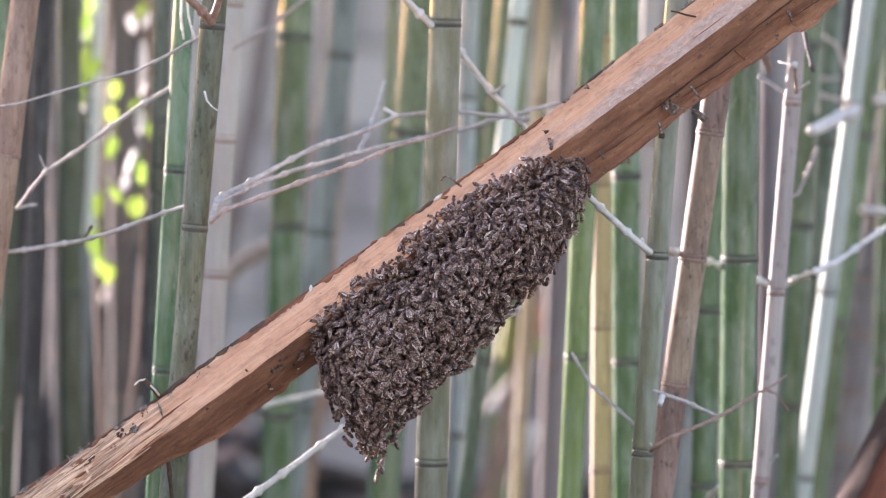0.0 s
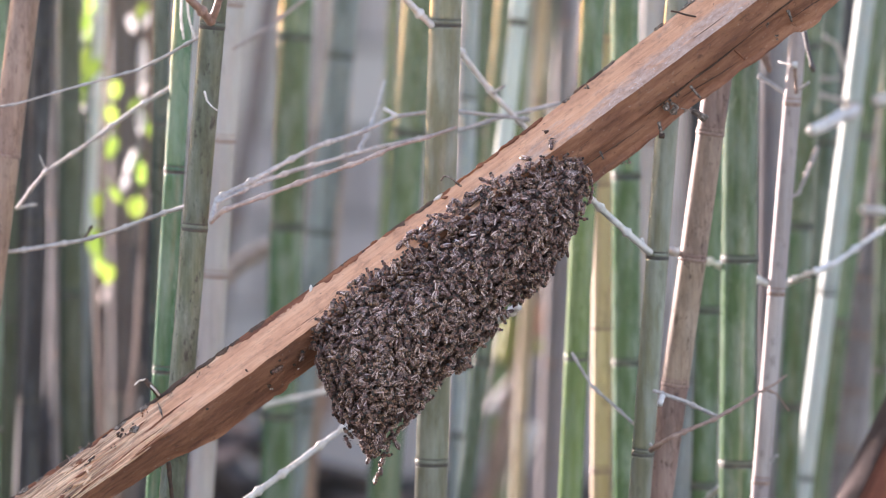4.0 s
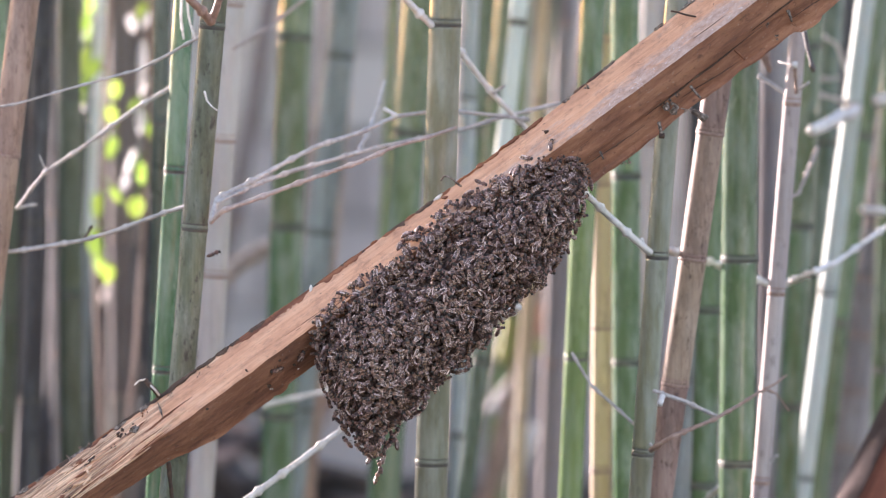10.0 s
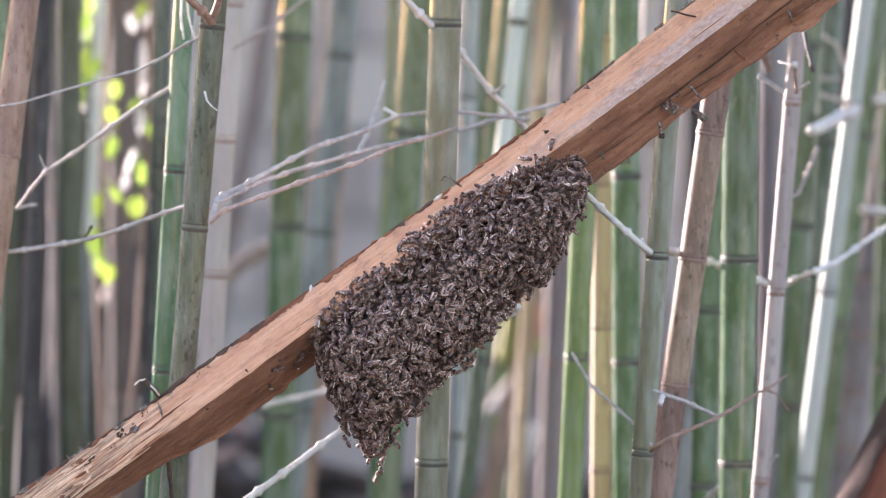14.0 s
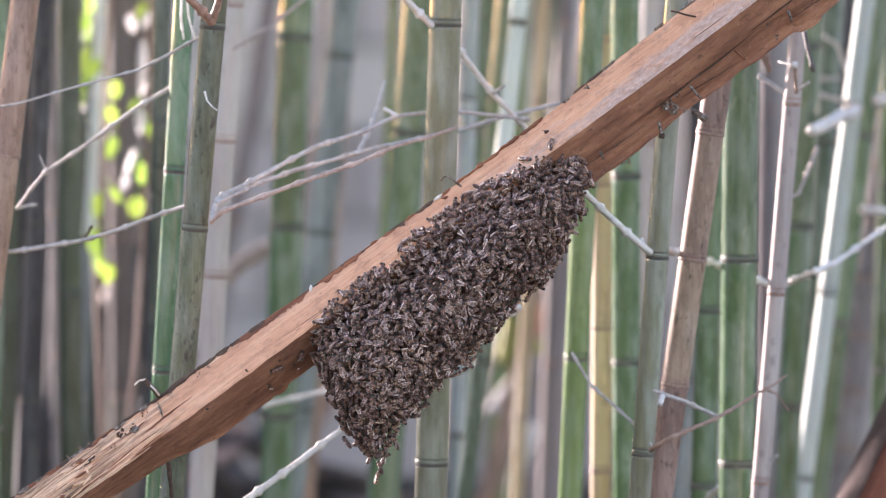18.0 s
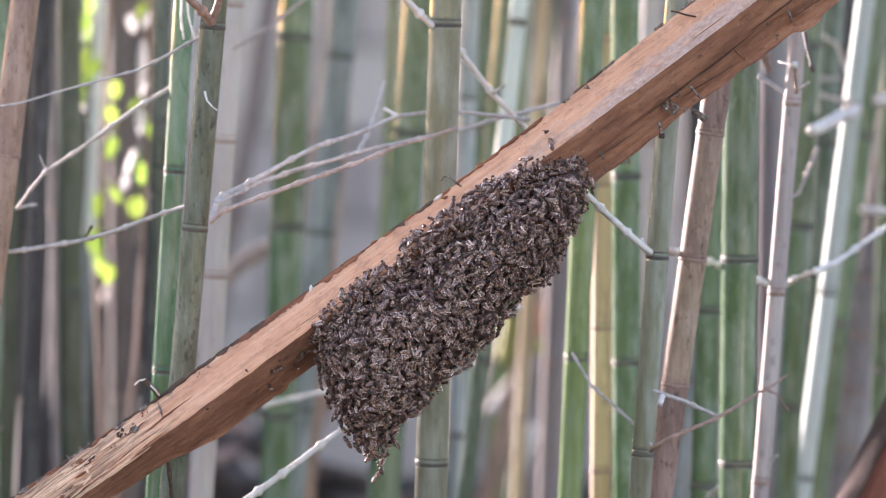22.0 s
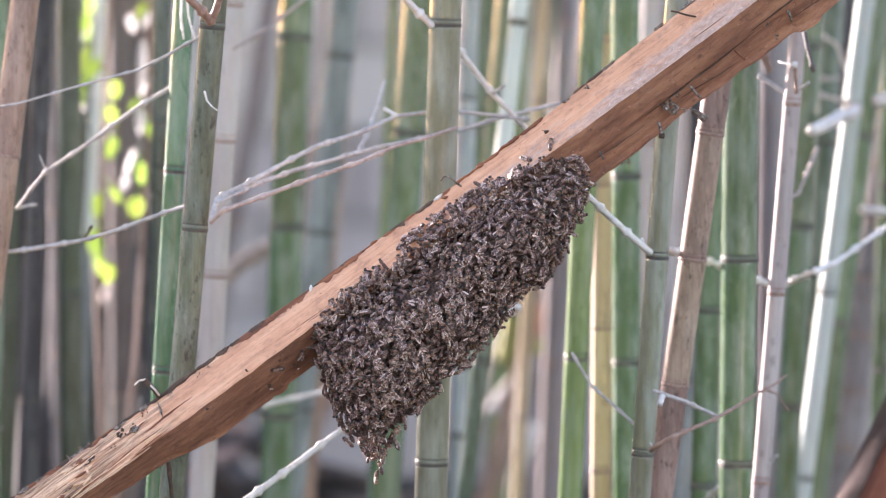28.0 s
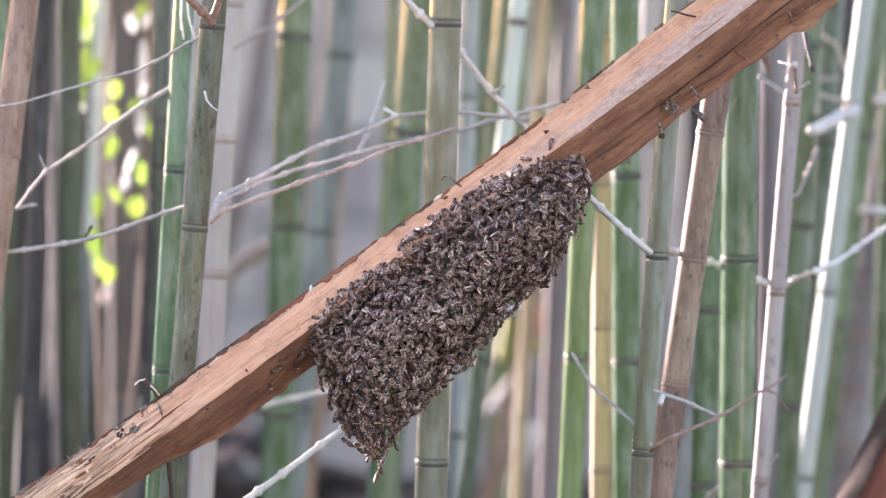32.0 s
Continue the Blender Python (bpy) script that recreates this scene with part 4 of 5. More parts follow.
def flake(name, s, u, length, width, turn, mat, label, seed=1):
    """A thin curled chip lying on the near face."""
    rng = random.Random(seed)
    bm = bmesh.new()
    top, bot = [], []
    n, a = 7, radians(turn)
    for i in range(n + 1):
        f = i / n
        w = width * math.sin(math.pi * min(0.93, max(0.1, f))) * rng.uniform(0.7, 1.1)
        for sgn in (-1, 1):
            du = (f - 0.5) * length * math.sin(a) + sgn * w / 2 * math.cos(a)
            ds = (f - 0.5) * length * math.cos(a) - sgn * w / 2 * math.sin(a)
            lift = 0.0004 + 0.0006 * (f - 0.4) ** 2 * 4
            top.append(bm.verts.new(near_point(s + ds, u + du, lift + 0.0006)))
            bot.append(bm.verts.new(near_point(s + ds, u + du, lift - 0.0002)))
    for i in range(n):
        for row in (top, bot):
            bm.faces.new((row[2 * i], row[2 * i + 1], row[2 * i + 3], row[2 * i + 2]))
        for sgn in (0, 1):
            bm.faces.new((top[2 * i + sgn], top[2 * i + 2 + sgn], bot[2 * i + 2 + sgn], bot[2 * i + sgn]))
    bmesh.ops.recalc_face_normals(bm, faces=bm.faces)
    return part(name, bm, mat, beam, label)


def sliver(name, s0, s1, u0, u1, r, mat, label, seed=1, sink=0.0):
    """A long splinter or crack that runs with the grain."""
    rng = random.Random(seed)
    n = max(8, int((s1 - s0) / 0.004))
    path = []
    for i in range(n + 1):
        f = i / n
        s = s0 + (s1 - s0) * f
        u = u0 + (u1 - u0) * f + 0.0011 * noise.noise((s * 26, seed, 0)) + 0.0004 * noise.noise((s * 130, seed, 3))
        path.append(near_point(s, u, r * 0.3 - sink))
    bm = bmesh.new()
    tube(bm, path, [r * (0.25 + 0.9 * math.sin(math.pi * min(0.95, max(0.05, i / n)))) * rng.uniform(0.7, 1.25) for i in range(n + 1)], 6)
    return part(name, bm, mat, beam, label)


rng = random.Random(41)
for i in range(26):
    a = rng.uniform(-0.50, -0.31)
    u = rng.uniform(0.001, 0.009) if i % 3 else rng.uniform(0.009, 0.026)
    mat, label = rng.choice(((TORN, "pale torn fibre"), (TORN, "pale torn fibre"), (INNER, "dark torn fibre"), (INNER, "dark split in the grain")))
    sliver("torn_fibre", a, a + rng.uniform(0.015, 0.06 if u > 0.009 else 0.09), u, u + rng.uniform(-0.002, 0.002), rng.uniform(0.0003, 0.0008), mat, label, i)
for i in range(26):
    flake("torn_chip", rng.uniform(-0.50, -0.37), rng.uniform(0.004, 0.027), rng.uniform(0.005, 0.014), rng.uniform(0.0014, 0.0036),
          rng.choice((-12, -5, 0, 6, 14, 80)), *rng.choice(((TORN, "pale lifted chip of wood"), (TORN, "pale lifted chip of wood"), (INNER, "reddish lifted chip"), (BARK, "dark chip of bark"))), 300 + i)
for i in range(9):
    a = rng.uniform(-0.24, 0.30)
    u = rng.uniform(0.003, 0.010)
    sliver("torn_fibre", a, a + rng.uniform(0.03, 0.09), u, u + rng.uniform(-0.001, 0.001), rng.uniform(0.0002, 0.0004), *rng.choice(((INNER, "dark split in the grain"), (BARK, "dark split in the grain"))), 60 + i)
# long cracks along the under side
for i, (a, b, u0, u1, r) in enumerate(((0.205, 0.335, -0.0235, -0.0200, 0.0008), (0.325, 0.47, -0.0175, -0.0150, 0.0010), (0.10, 0.20, -0.026, -0.030, 0.0005),
                                       (0.24, 0.30, -0.030, -0.033, 0.0005),
                                       (0.36, 0.45, -0.030, -0.034, 0.0006), (0.14, 0.27, -0.010, -0.008, 0.0003))):
    sliver("crack", a, b, u0, u1, r, BARK, "dark crack along the grain", 80 + i, r * 0.5)

# ---- what clings to the timber ----
crumbs("debris_clump", 0.2291, -0.0255, 0.007, 16, CRUST, "dark crusty debris with grey bits", 1.1, 1.2, 3)
crumbs("debris_clump", 0.2217, -0.0188, 0.004, 6, BARK, "dark flaky bark", 1.2, 0.3, 9)
crumbs("debris_clump", 0.2393, -0.0225, 0.004, 5, CRUST, "pale dry crumbs", 1.0, 0.5, 5)
peg("thread", [(0.2343, -0.010, -0.0359), (0.2418, -0.008, -0.0453)], 0.0006, 0.0005, CRUST, "dry thread", 3)
peg("dangling_husk", [(0.2416, -0.012, -0.0436), (0.2438, -0.014, -0.0489), (0.2455, -0.012, -0.0552)], 0.003, 0.0036, CRUST, "whitish dry husk hanging off the edge", 4)
peg("dangling_husk", [(0.2486, -0.010, -0.0545), (0.2428, -0.008, -0.0559)], 0.0026, 0.002, CRUST, "whitish dry husk hanging off the edge", 5)
peg("dry_bud", [(0.2115, -0.012, -0.034), (0.2086, -0.014, -0.0404), (0.2071, -0.014, -0.0442)], 0.0016, 0.0014, CRUST, "dry bud on a short stalk", 6)
peg("dry_bud", [(0.2045, -0.014, -0.0435), (0.2082, -0.014, -0.0469)], 0.0028, 0.0026, BARK, "dark bud head", 7)
peg("splinter", [(0.2527, -0.020, -0.0242), (0.2529, -0.021, -0.0323), (0.2536, -0.016, -0.0386)], 0.0013, 0.0011, CRUST, "grey splinter across a crack", 8)
peg("splinter", [(0.3028, -0.020, -0.0215), (0.3036, -0.021, -0.027), (0.3051, -0.016, -0.0338)], 0.0013, 0.001, INNER, "red-brown splinter across a crack", 9)
peg("splinter", [(0.361, -0.020, -0.021), (0.3594, -0.021, -0.0272), (0.3581, -0.016, -0.0313)], 0.0016, 0.001, CRUST, "grey splinter across a crack", 10)
peg("splinter", [(0.1544, -0.020, -0.0237), (0.1527, -0.021, -0.0311)], 0.0011, 0.0008, CRUST, "grey splinter", 11)
crumbs("debris_clump", 0.3396, -0.0362, 0.003, 6, CRUST, "whitish crust on the lower edge", 1.3, 0.3, 15)
crumbs("debris_clump", 0.339, -0.021, 0.0026, 5, CRUST, "whitish crust on the lower edge", 1.6, 0.3, 16)
crumbs("debris_clump", 0.1666, -0.0452, 0.0035, 7, CRUST, "whitish crust on the lower edge", 1.3, 0.5, 17)
crumbs("debris_clump", 0.178, 0.0269, 0.003, 7, CRUST, "whitish crust on the upper edge", 1.6, 0.0, 18)
crumbs("debris_clump", 0.2353, 0.0379, 0.0016, 4, CRUST, "whitish crust on the upper edge", 2, 0.0, 19)
peg("hooked_splinter", [(0.2781, -0.006, 0.0382), (0.2822, -0.012, 0.0341), (0.2858, -0.014, 0.0291), (0.2926, -0.016, 0.0217)], 0.001, 0.0009, BARK, "dark hooked sliver of bark", 17)
peg("wire", [(0.0372, -0.016, 0.0237), (0.0355, -0.020, 0.0315), (0.0335, -0.020, 0.0372), (0.0305, -0.018, 0.0399), (0.0257, -0.016, 0.0384)], 0.0011, 0.0008, CRUST, "thin curled stalk", 18)
crumbs("pit", 0.1257, 0.0171, 0.0036, 5, BARK, "dark pit in the wood", 0.6, 0.0, 21)
crumbs("pit", 0.1113, 0.0016, 0.0022, 3, BARK, "dark pit in the wood", 0.6, 0.0, 22)
crumbs("pit", -0.2051, -0.0182, 0.0032, 5, BARK, "dark pit in the wood", 0.7, 0.2, 30)
crumbs("pit", -0.1759, -0.0165, 0.0032, 5, BARK, "dark pit in the wood", 0.7, 0.2, 31)
crumbs("pit", -0.1831, -0.0044, 0.0024, 5, BARK, "dark pit in the wood", 0.7, 0.2, 32)
crumbs("pit", -0.259, -0.001, 0.0024, 5, BARK, "dark pit in the wood", 0.7, 0.2, 33)
crumbs("pit", -0.2105, 0.0039, 0.0024, 5, BARK, "dark pit in the wood", 0.7, 0.2, 34)
crumbs("pit", -0.2063, -0.0223, 0.002, 2, PALEWOOD, "pale bit in a pit", 0.8, 0.4, 41)
crumbs("pit", -0.1759, -0.0216, 0.0018, 2, PALEWOOD, "pale bit in a pit", 0.8, 0.4, 42)
flake("wood_chip", -0.1243, 0.0283, 0.0055, 0.0035, 40, PALEWOOD, "white bare chip on the edge", 28)
flake("wood_chip", 0.0147, 0.0267, 0.01, 0.003, 0, PALEWOOD, "pale loose chip", 29)
flake("wood_chip", 0.0195, 0.0232, 0.006, 0.003, -20, INNER, "reddish loose chip", 30)
crumbs("bark_crumb", -0.3362, 0.0233, 0.004, 9, BARK, "dark flaky bark crumbs", 1.4, 0.0, 61)
flake("wood_chip", -0.3239, 0.0205, 0.01, 0.006, -15, CRUST, "greyish flake of bark", 32)
crumbs("bark_crumb", -0.3471, 0.0187, 0.0028, 7, BARK, "dark flaky bark crumbs", 1.4, 0.6, 62)
crumbs("bark_crumb", -0.3873, 0.0258, 0.0026, 9, BARK, "dark flaky bark crumbs", 1.3, 1.5, 63)
crumbs("bark_crumb", -0.3242, 0.0219, 0.0034, 8, BARK, "dark flaky bark crumbs", 1.5, 0.0, 64)
crumbs("bark_crumb", -0.309, 0.0264, 0.0026, 8, INNER, "red-brown bark crumbs", 1.8, 0.0, 65)
flake("wood_chip", -0.2952, 0.0206, 0.013, 0.002, 75, CRUST, "grey thread of bark", 37)
peg("stub", [(-0.2897, -0.002, 0.0295), (-0.2896, -0.004, 0.0397), (-0.291, -0.006, 0.051)], 0.0026, 0.0022, BARK, "dark broken twig stub", 38)
peg("stub", [(-0.2887, -0.008, 0.032), (-0.2887, -0.010, 0.0386), (-0.2896, -0.010, 0.0442)], 0.0012, 0.001, PALEWOOD, "pale peeled fibre", 39)
peg("stub", [(-0.2902, -0.006, 0.0504), (-0.2954, -0.008, 0.0532), (-0.3009, -0.010, 0.0525)], 0.0011, 0.0007, PALEWOOD, "pale peeled fibre", 40)
peg("stub", [(-0.3185, 0.000, -0.021), (-0.3269, 0.000, -0.0349), (-0.3399, 0.000, -0.0567), (-0.3482, 0.000, -0.0695)], 0.0022, 0.0015, BARK, "dark hanging strip of bark", 41)
crumbs("bark_crumb", -0.3865, 0.0353, 0.0026, 5, CRUST, "flaky bark crumbs on the upper edge", 1.3, 0.0, 50)
crumbs("bark_crumb", -0.3746, 0.0346, 0.0026, 5, CRUST, "flaky bark crumbs on the upper edge", 1.3, 0.0, 51)
crumbs("bark_crumb", -0.3635, 0.0327, 0.0026, 5, CRUST, "flaky bark crumbs on the upper edge", 1.3, 0.0, 52)
crumbs("bark_crumb", -0.2495, 0.0269, 0.0026, 5, BARK, "flaky bark crumbs on the upper edge", 1.3, 0.0, 53)
crumbs("bark_crumb", -0.2387, 0.0264, 0.0026, 5, BARK, "flaky bark crumbs on the upper edge", 1.3, 0.0, 54)
crumbs("bark_crumb", -0.2816, 0.0256, 0.0026, 5, BARK, "flaky bark crumbs on the upper edge", 1.3, 0.0, 55)

# ---- a leafy shoot far back, its leaves lit from behind ----
def leaf_mat(name, dark, light, thin):
    k = Mat(name, 0.5)
    f = k.noise((120, 120, 120), 4)
    col = k.vary(k.mix(f, dark, light), 0.02, 0.3)
    k.done(col, f, 0.3, 0.0005)
    tr = k.n("BsdfTranslucent")
    k.wire(k.vary(k.mix(f, tuple(c * 1.6 for c in dark), tuple(min(0.95, c * 1.6) for c in light)), 0.02, 0.3), tr.inputs[0])
    mx = k.n("MixShader")
    mx.inputs[0].default_value = thin
    k.wire(k.b.outputs[0], mx.inputs[1])
    k.wire(tr.outputs[0], mx.inputs[2])
    k.wire(mx.outputs[0], k.t.nodes["Material Output"].inputs[0])
    return k.m


LEAF = {"lime": leaf_mat("yellow-green leaf", (0.15, 0.26, 0.035), (0.30, 0.42, 0.085), 0.5),
        # glare of sun on some leaves, put into a whitish colour
        "white": leaf_mat("leaf whitened for glare", (0.50, 0.47, 0.44), (0.70, 0.67, 0.63), 0.35)}
SHOOT_X = -0.380
shoot = empty("leafy_shoot", pose(SHOOT_X, 1.19, -0.01), label="thin bamboo shoot with small sunlit yellow-green leaves", category="bamboo shoot")
bm = bmesh.new()
tube(bm, [(0, 0, 0), (0.004, 0, 0.5), (-0.01, 0, 0.9), (0.012, 0, 1.3), (0.0, 0, 1.7)], [0.004, 0.0036, 0.003, 0.0024, 0.0012], 8)
part("stem", bm, TWIG["brown"], shoot)
bm = bmesh.new()
tube(bm, [(0.002, 0, 0.55), (0.035, 0, 0.8), (0.05, 0, 1.05), (0.052, 0, 1.6)], [0.003, 0.0026, 0.0022, 0.0012], 8)
part("side_stem", bm, TWIG["brown"], shoot)


def leaf(kind, at, length, width, hang):
    """A lance-shaped leaf with a fold along its rib and a short stalk to the stem."""
    rng = random.Random(int(at[0] * 1e5) + int(at[2] * 1e5))
    bm = bmesh.new()
    rows, n = [], 8
    for i in range(n + 1):
        f = i / n
        w = width / 2 * math.sin(math.pi * f ** 0.8) ** 0.8 + 0.0003
        droop = 0.12 * length * f * f
        rows.append([bm.verts.new((-w, -0.18 * w + droop, (0.5 - f) * length)), bm.verts.new((0, droop, (0.5 - f) * length)),
                     bm.verts.new((w, -0.18 * w + droop, (0.5 - f) * length))])
    for a, b in zip(rows, rows[1:]):
        bm.faces.new((a[0], a[1], b[1], b[0]))
        bm.faces.new((a[1], a[2], b[2], b[1]))
    top = Vector((0, 0, length / 2))
    m = pose(0, 0, 0, rng.uniform(-25, 15), hang, rng.uniform(-35, 35))
    stalk = m.inverted() @ (Vector((SHOOT_X + (0.045 if at[0] > -0.358 else 0.0), 1.19, at[2] + 0.02)) - Vector(at))
    tube(bm, [top, stalk], [0.0007, 0.0007], 5)
    ob = part("leaf", bm, LEAF[kind], shoot, "sunlit yellow-green leaf" if kind == "lime" else "sunlit leaf, glare put in as white")
    ob.matrix_local = shoot.matrix_world.inverted() @ Matrix.Translation(at) @ m


leaf("lime", (-0.3929, 1.15, 1.1908), 0.0271, 0.0121, 8)
leaf("lime", (-0.3968, 1.15, 1.1658), 0.0325, 0.0131, -5)
leaf("white", (-0.3981, 1.15, 1.1607), 0.0217, 0.0094, 20)
leaf("lime", (-0.3983, 1.15, 1.1281), 0.0379, 0.0171, 12)
leaf("lime", (-0.4028, 1.15, 1.0967), 0.0358, 0.0161, -6)
leaf("white", (-0.4029, 1.15, 1.0791), 0.0184, 0.0094, 10)
leaf("lime", (-0.3889, 1.15, 1.1187), 0.0325, 0.0131, 25)
leaf("lime", (-0.3645, 1.15, 1.0967), 0.0238, 0.0131, 5)
leaf("lime", (-0.3684, 1.15, 1.0684), 0.0238, 0.0141, -20)
leaf("lime", (-0.3685, 1.15, 1.0325), 0.0271, 0.0131, 14)
leaf("lime", (-0.3852, 1.15, 0.9676), 0.0326, 0.0151, 8)
leaf("lime", (-0.3879, 1.15, 0.9253), 0.0358, 0.0202, -6)
leaf("lime", (-0.3730, 1.15, 0.8912), 0.0239, 0.0131, 10)
leaf("lime", (-0.3830, 1.15, 0.9013), 0.0217, 0.0111, -12)
leaf("lime", (-0.3424, 1.15, 0.9657), 0.0282, 0.0182, 4)
leaf("lime", (-0.3257, 1.15, 1.0514), 0.0195, 0.0121, 0)
leaf("lime", (-0.3372, 1.15, 1.0054), 0.0293, 0.0131, -8)
leaf("lime", (-0.3340, 1.15, 1.1833), 0.0238, 0.0101, 12)
leaf("white", (-0.3459, 1.15, 1.1708), 0.0217, 0.0117, -14)
leaf("white", (-0.3315, 1.15, 1.1733), 0.0238, 0.0086, 14)
leaf("white", (-0.3348, 1.15, 1.1281), 0.0542, 0.0102, 2)
leaf("white", (-0.3343, 1.15, 1.1030), 0.0325, 0.0094, 0)
leaf("white", (-0.3376, 1.15, 1.0621), 0.0358, 0.0102, 4)
leaf("white", (-0.3472, 1.15, 1.0149), 0.0390, 0.0109, 14)
leaf("white", (-0.3536, 1.15, 0.9947), 0.0239, 0.0094, 20)
leaf("lime", (-0.3426, 1.15, 1.0810), 0.0217, 0.0091, 40)
leaf("lime", (-0.3644, 1.15, 0.9802), 0.0217, 0.0101, -30)


# ---- a second log leaning at the side ----
k = Mat("red-brown log", 0.75)
f = k.noise((60, 60, 8), 6, 0.7)
RED = k.done(k.ramp(f, [(0.3, (0.13, 0.035, 0.02)), (0.55, (0.30, 0.10, 0.055)), (0.75, (0.44, 0.19, 0.11))]), f, 0.8, 0.003)
log = empty("log", pose(0.103, 0.5, 0.0, 0, 26.2, 0), label="red-brown peeled log leaning on the ground", category="log")
bm = bmesh.new()
path = [Vector((0.0, 0, -0.05 + 0.03 * i)) for i in range(72)]
rings = tube(bm, path, [0.055 + 0.003 * noise.noise((i * 0.3, 0, 0)) for i in range(72)], 28)
for ring in rings:
    for v in ring:
        c = Vector((0.0, 0, v.co.z))
        v.co = c + (v.co - c) * (1 + 0.05 * noise.noise(Vector((v.co.x * 60, v.co.y * 60, v.co.z * 6))))
part("trunk", bm, RED, log)
bm = bmesh.new()
rows = []
for i in range(70):
    z = 0.05 + 0.028 * i
    row = []
    for lift, sweep in ((0.0555, -30), (0.0585, -22), (0.0595, 0), (0.0585, 26), (0.0555, 36)):
        a = radians(180 + sweep + 8 * noise.noise((z * 7, sweep, 0)))
        row.append(bm.verts.new((math.cos(a) * lift * 1.03, math.sin(a) * lift * 1.03, z)))
    rows.append(row)
for a, b in zip(rows, rows[1:]):
    for j in range(4):
        bm.faces.new((a[j], a[j + 1], b[j + 1], b[j]))
part("bark_strip", bm, TWIG["bark"], log, "strip of pinkish-brown bark, darkened as in shade")


# ---- the swarm ----
OUTLINE = [(0.1223, 1.0833), (0.1303, 1.0594), (0.1184, 1.0225), (0.0916, 0.9726), (0.0603, 0.9497), (0.0419, 0.9207), (-0.006, 0.8766), (-0.0279, 0.8515), (-0.0469, 0.8385), (-0.0539, 0.8164), (-0.0719, 0.8224), (-0.0898, 0.8485), (-0.1028, 0.8726), (-0.1166, 0.9167), (-0.1106, 0.9387), (-0.0792, 0.9726), (-0.0358, 0.9951), (-0.0299, 1.0126), (0.008, 1.0415), (0.0477, 1.0634), (0.0875, 1.0803)]
OUT = [Vector(p) for p in OUTLINE]
TILT = radians(36.3)
ALONG, UP = Vector((math.cos(TILT), math.sin(TILT))), Vector((-math.sin(TILT), math.cos(TILT)))


def inset(p):
    """How far p lies inside the swarm's outline; negative outside."""
    inside, best = False, 9.0
    for a, b in zip(OUT, OUT[1:] + OUT[:1]):
        d = b - a
        f = max(0.0, min(1.0, (p - a).dot(d) / d.dot(d)))
        best = min(best, (a + d * f - p).length)
        if (a.y > p.y) != (b.y > p.y) and p.x < a.x + d.x * (p.y - a.y) / d.y:
            inside = not inside
    return best if inside else -best


def near_face(p):
    """The depth of the timber's near side behind the point (x, z), or far off where there is none."""
    q = p - Vector((0.0, 1.0155))
    u = q.dot(UP)
    if -0.034 < u < 0.032:
        return -0.033 + abs(u) * (1.0 if u > 0 else 1.25)
    return 1.0


def surface(p):
    """The depth of the swarm's near side at (x, z)."""
    f = max(0.0, min(1.0, inset(p) / 0.055))
    q = p - Vector((0.0, 1.0155))
    below = max(0.0, min(1.0, (0.02 - q.dot(UP)) / 0.05))
    swell = 0.012 + 0.052 * below
    y = 0.004 - swell * math.sqrt(1 - (1 - f) ** 2) + 0.004 * noise.noise(Vector((p.x * 45, p.y * 45, 2)))
    return min(y - 0.006 * below, near_face(p) - 0.003)


def facing(p):
    e = 0.005
    gx = (surface(p + Vector((e, 0))) - surface(p - Vector((e, 0)))) / (2 * e)
    gz = (surface(p + Vector((0, e))) - surface(p - Vector((0, e)))) / (2 * e)
    return Vector((gx, -1.0, gz)).normalized()


def bee_pose(p, heading, lift, roll=0.0, pitch=0.0):
    """The pose of a bee on the swarm at (x, z); heading in degrees from straight up."""
    n = facing(p)
    a = radians(heading)
    ahead = Vector((math.sin(a), 0, math.cos(a)))
    ahead = (ahead - n * ahead.dot(n)).normalized()
    m = Matrix((ahead, n.cross(ahead), n)).transposed().to_4x4()
    at = Vector((p.x, surface(p), p.y)) + n * lift
    return Matrix.Translation(at) @ m @ pose(0, 0, 0, roll, pitch, 0)


k = Mat("bee thorax fur", 0.85)
f = k.noise((2500, 2500, 2500), 3)
FUR = k.done(k.vary(k.ramp(f, [(0.36, (0.034, 0.019, 0.014)), (0.66, (0.47, 0.255, 0.192))]), 0.02, 0.5), f, 1.0, 0.0004)
k = Mat("bee head", 0.65)
f = k.noise((2500, 2500, 2500), 3)
FACE = k.done(k.vary(k.ramp(f, [(0.3, (0.02, 0.016, 0.014)), (0.7, (0.09, 0.07, 0.055))]), 0.02, 0.4), f, 0.6, 0.0003)
k = Mat("bee dark band", 0.55)
DARKBAND = k.done(k.vary(k.mix(k.noise((900, 900, 900)), (0.028, 0.015, 0.012), (0.115, 0.062, 0.049)), 0.02, 0.4))
k = Mat("bee amber band", 0.5)
AMBER = k.done(k.vary(k.mix(k.noise((900, 900, 900)), (0.10, 0.047, 0.029), (0.30, 0.165, 0.108)), 0.04, 0.9))
k = Mat("bee wing", 0.45)
vein = k.noise((900, 900, 900), 2)
k.b.inputs["Specular IOR Level"].default_value = 0.25
info, geo = k.n("ObjectInfo"), k.n("NewGeometry")
luck = k.math("FRACT", k.math("ADD", k.math("MULTIPLY", info.outputs["Random"], 7.3), geo.outputs["Random Per Island"]), 0)
k.wire(k.ramp(luck, [(0.0, (0.04, 0.04, 0.04)), (0.6, (0.16, 0.16, 0.16)), (0.85, (0.40, 0.40, 0.40)), (1.0, (0.85, 0.85, 0.85))]), k.b.inputs["Alpha"])
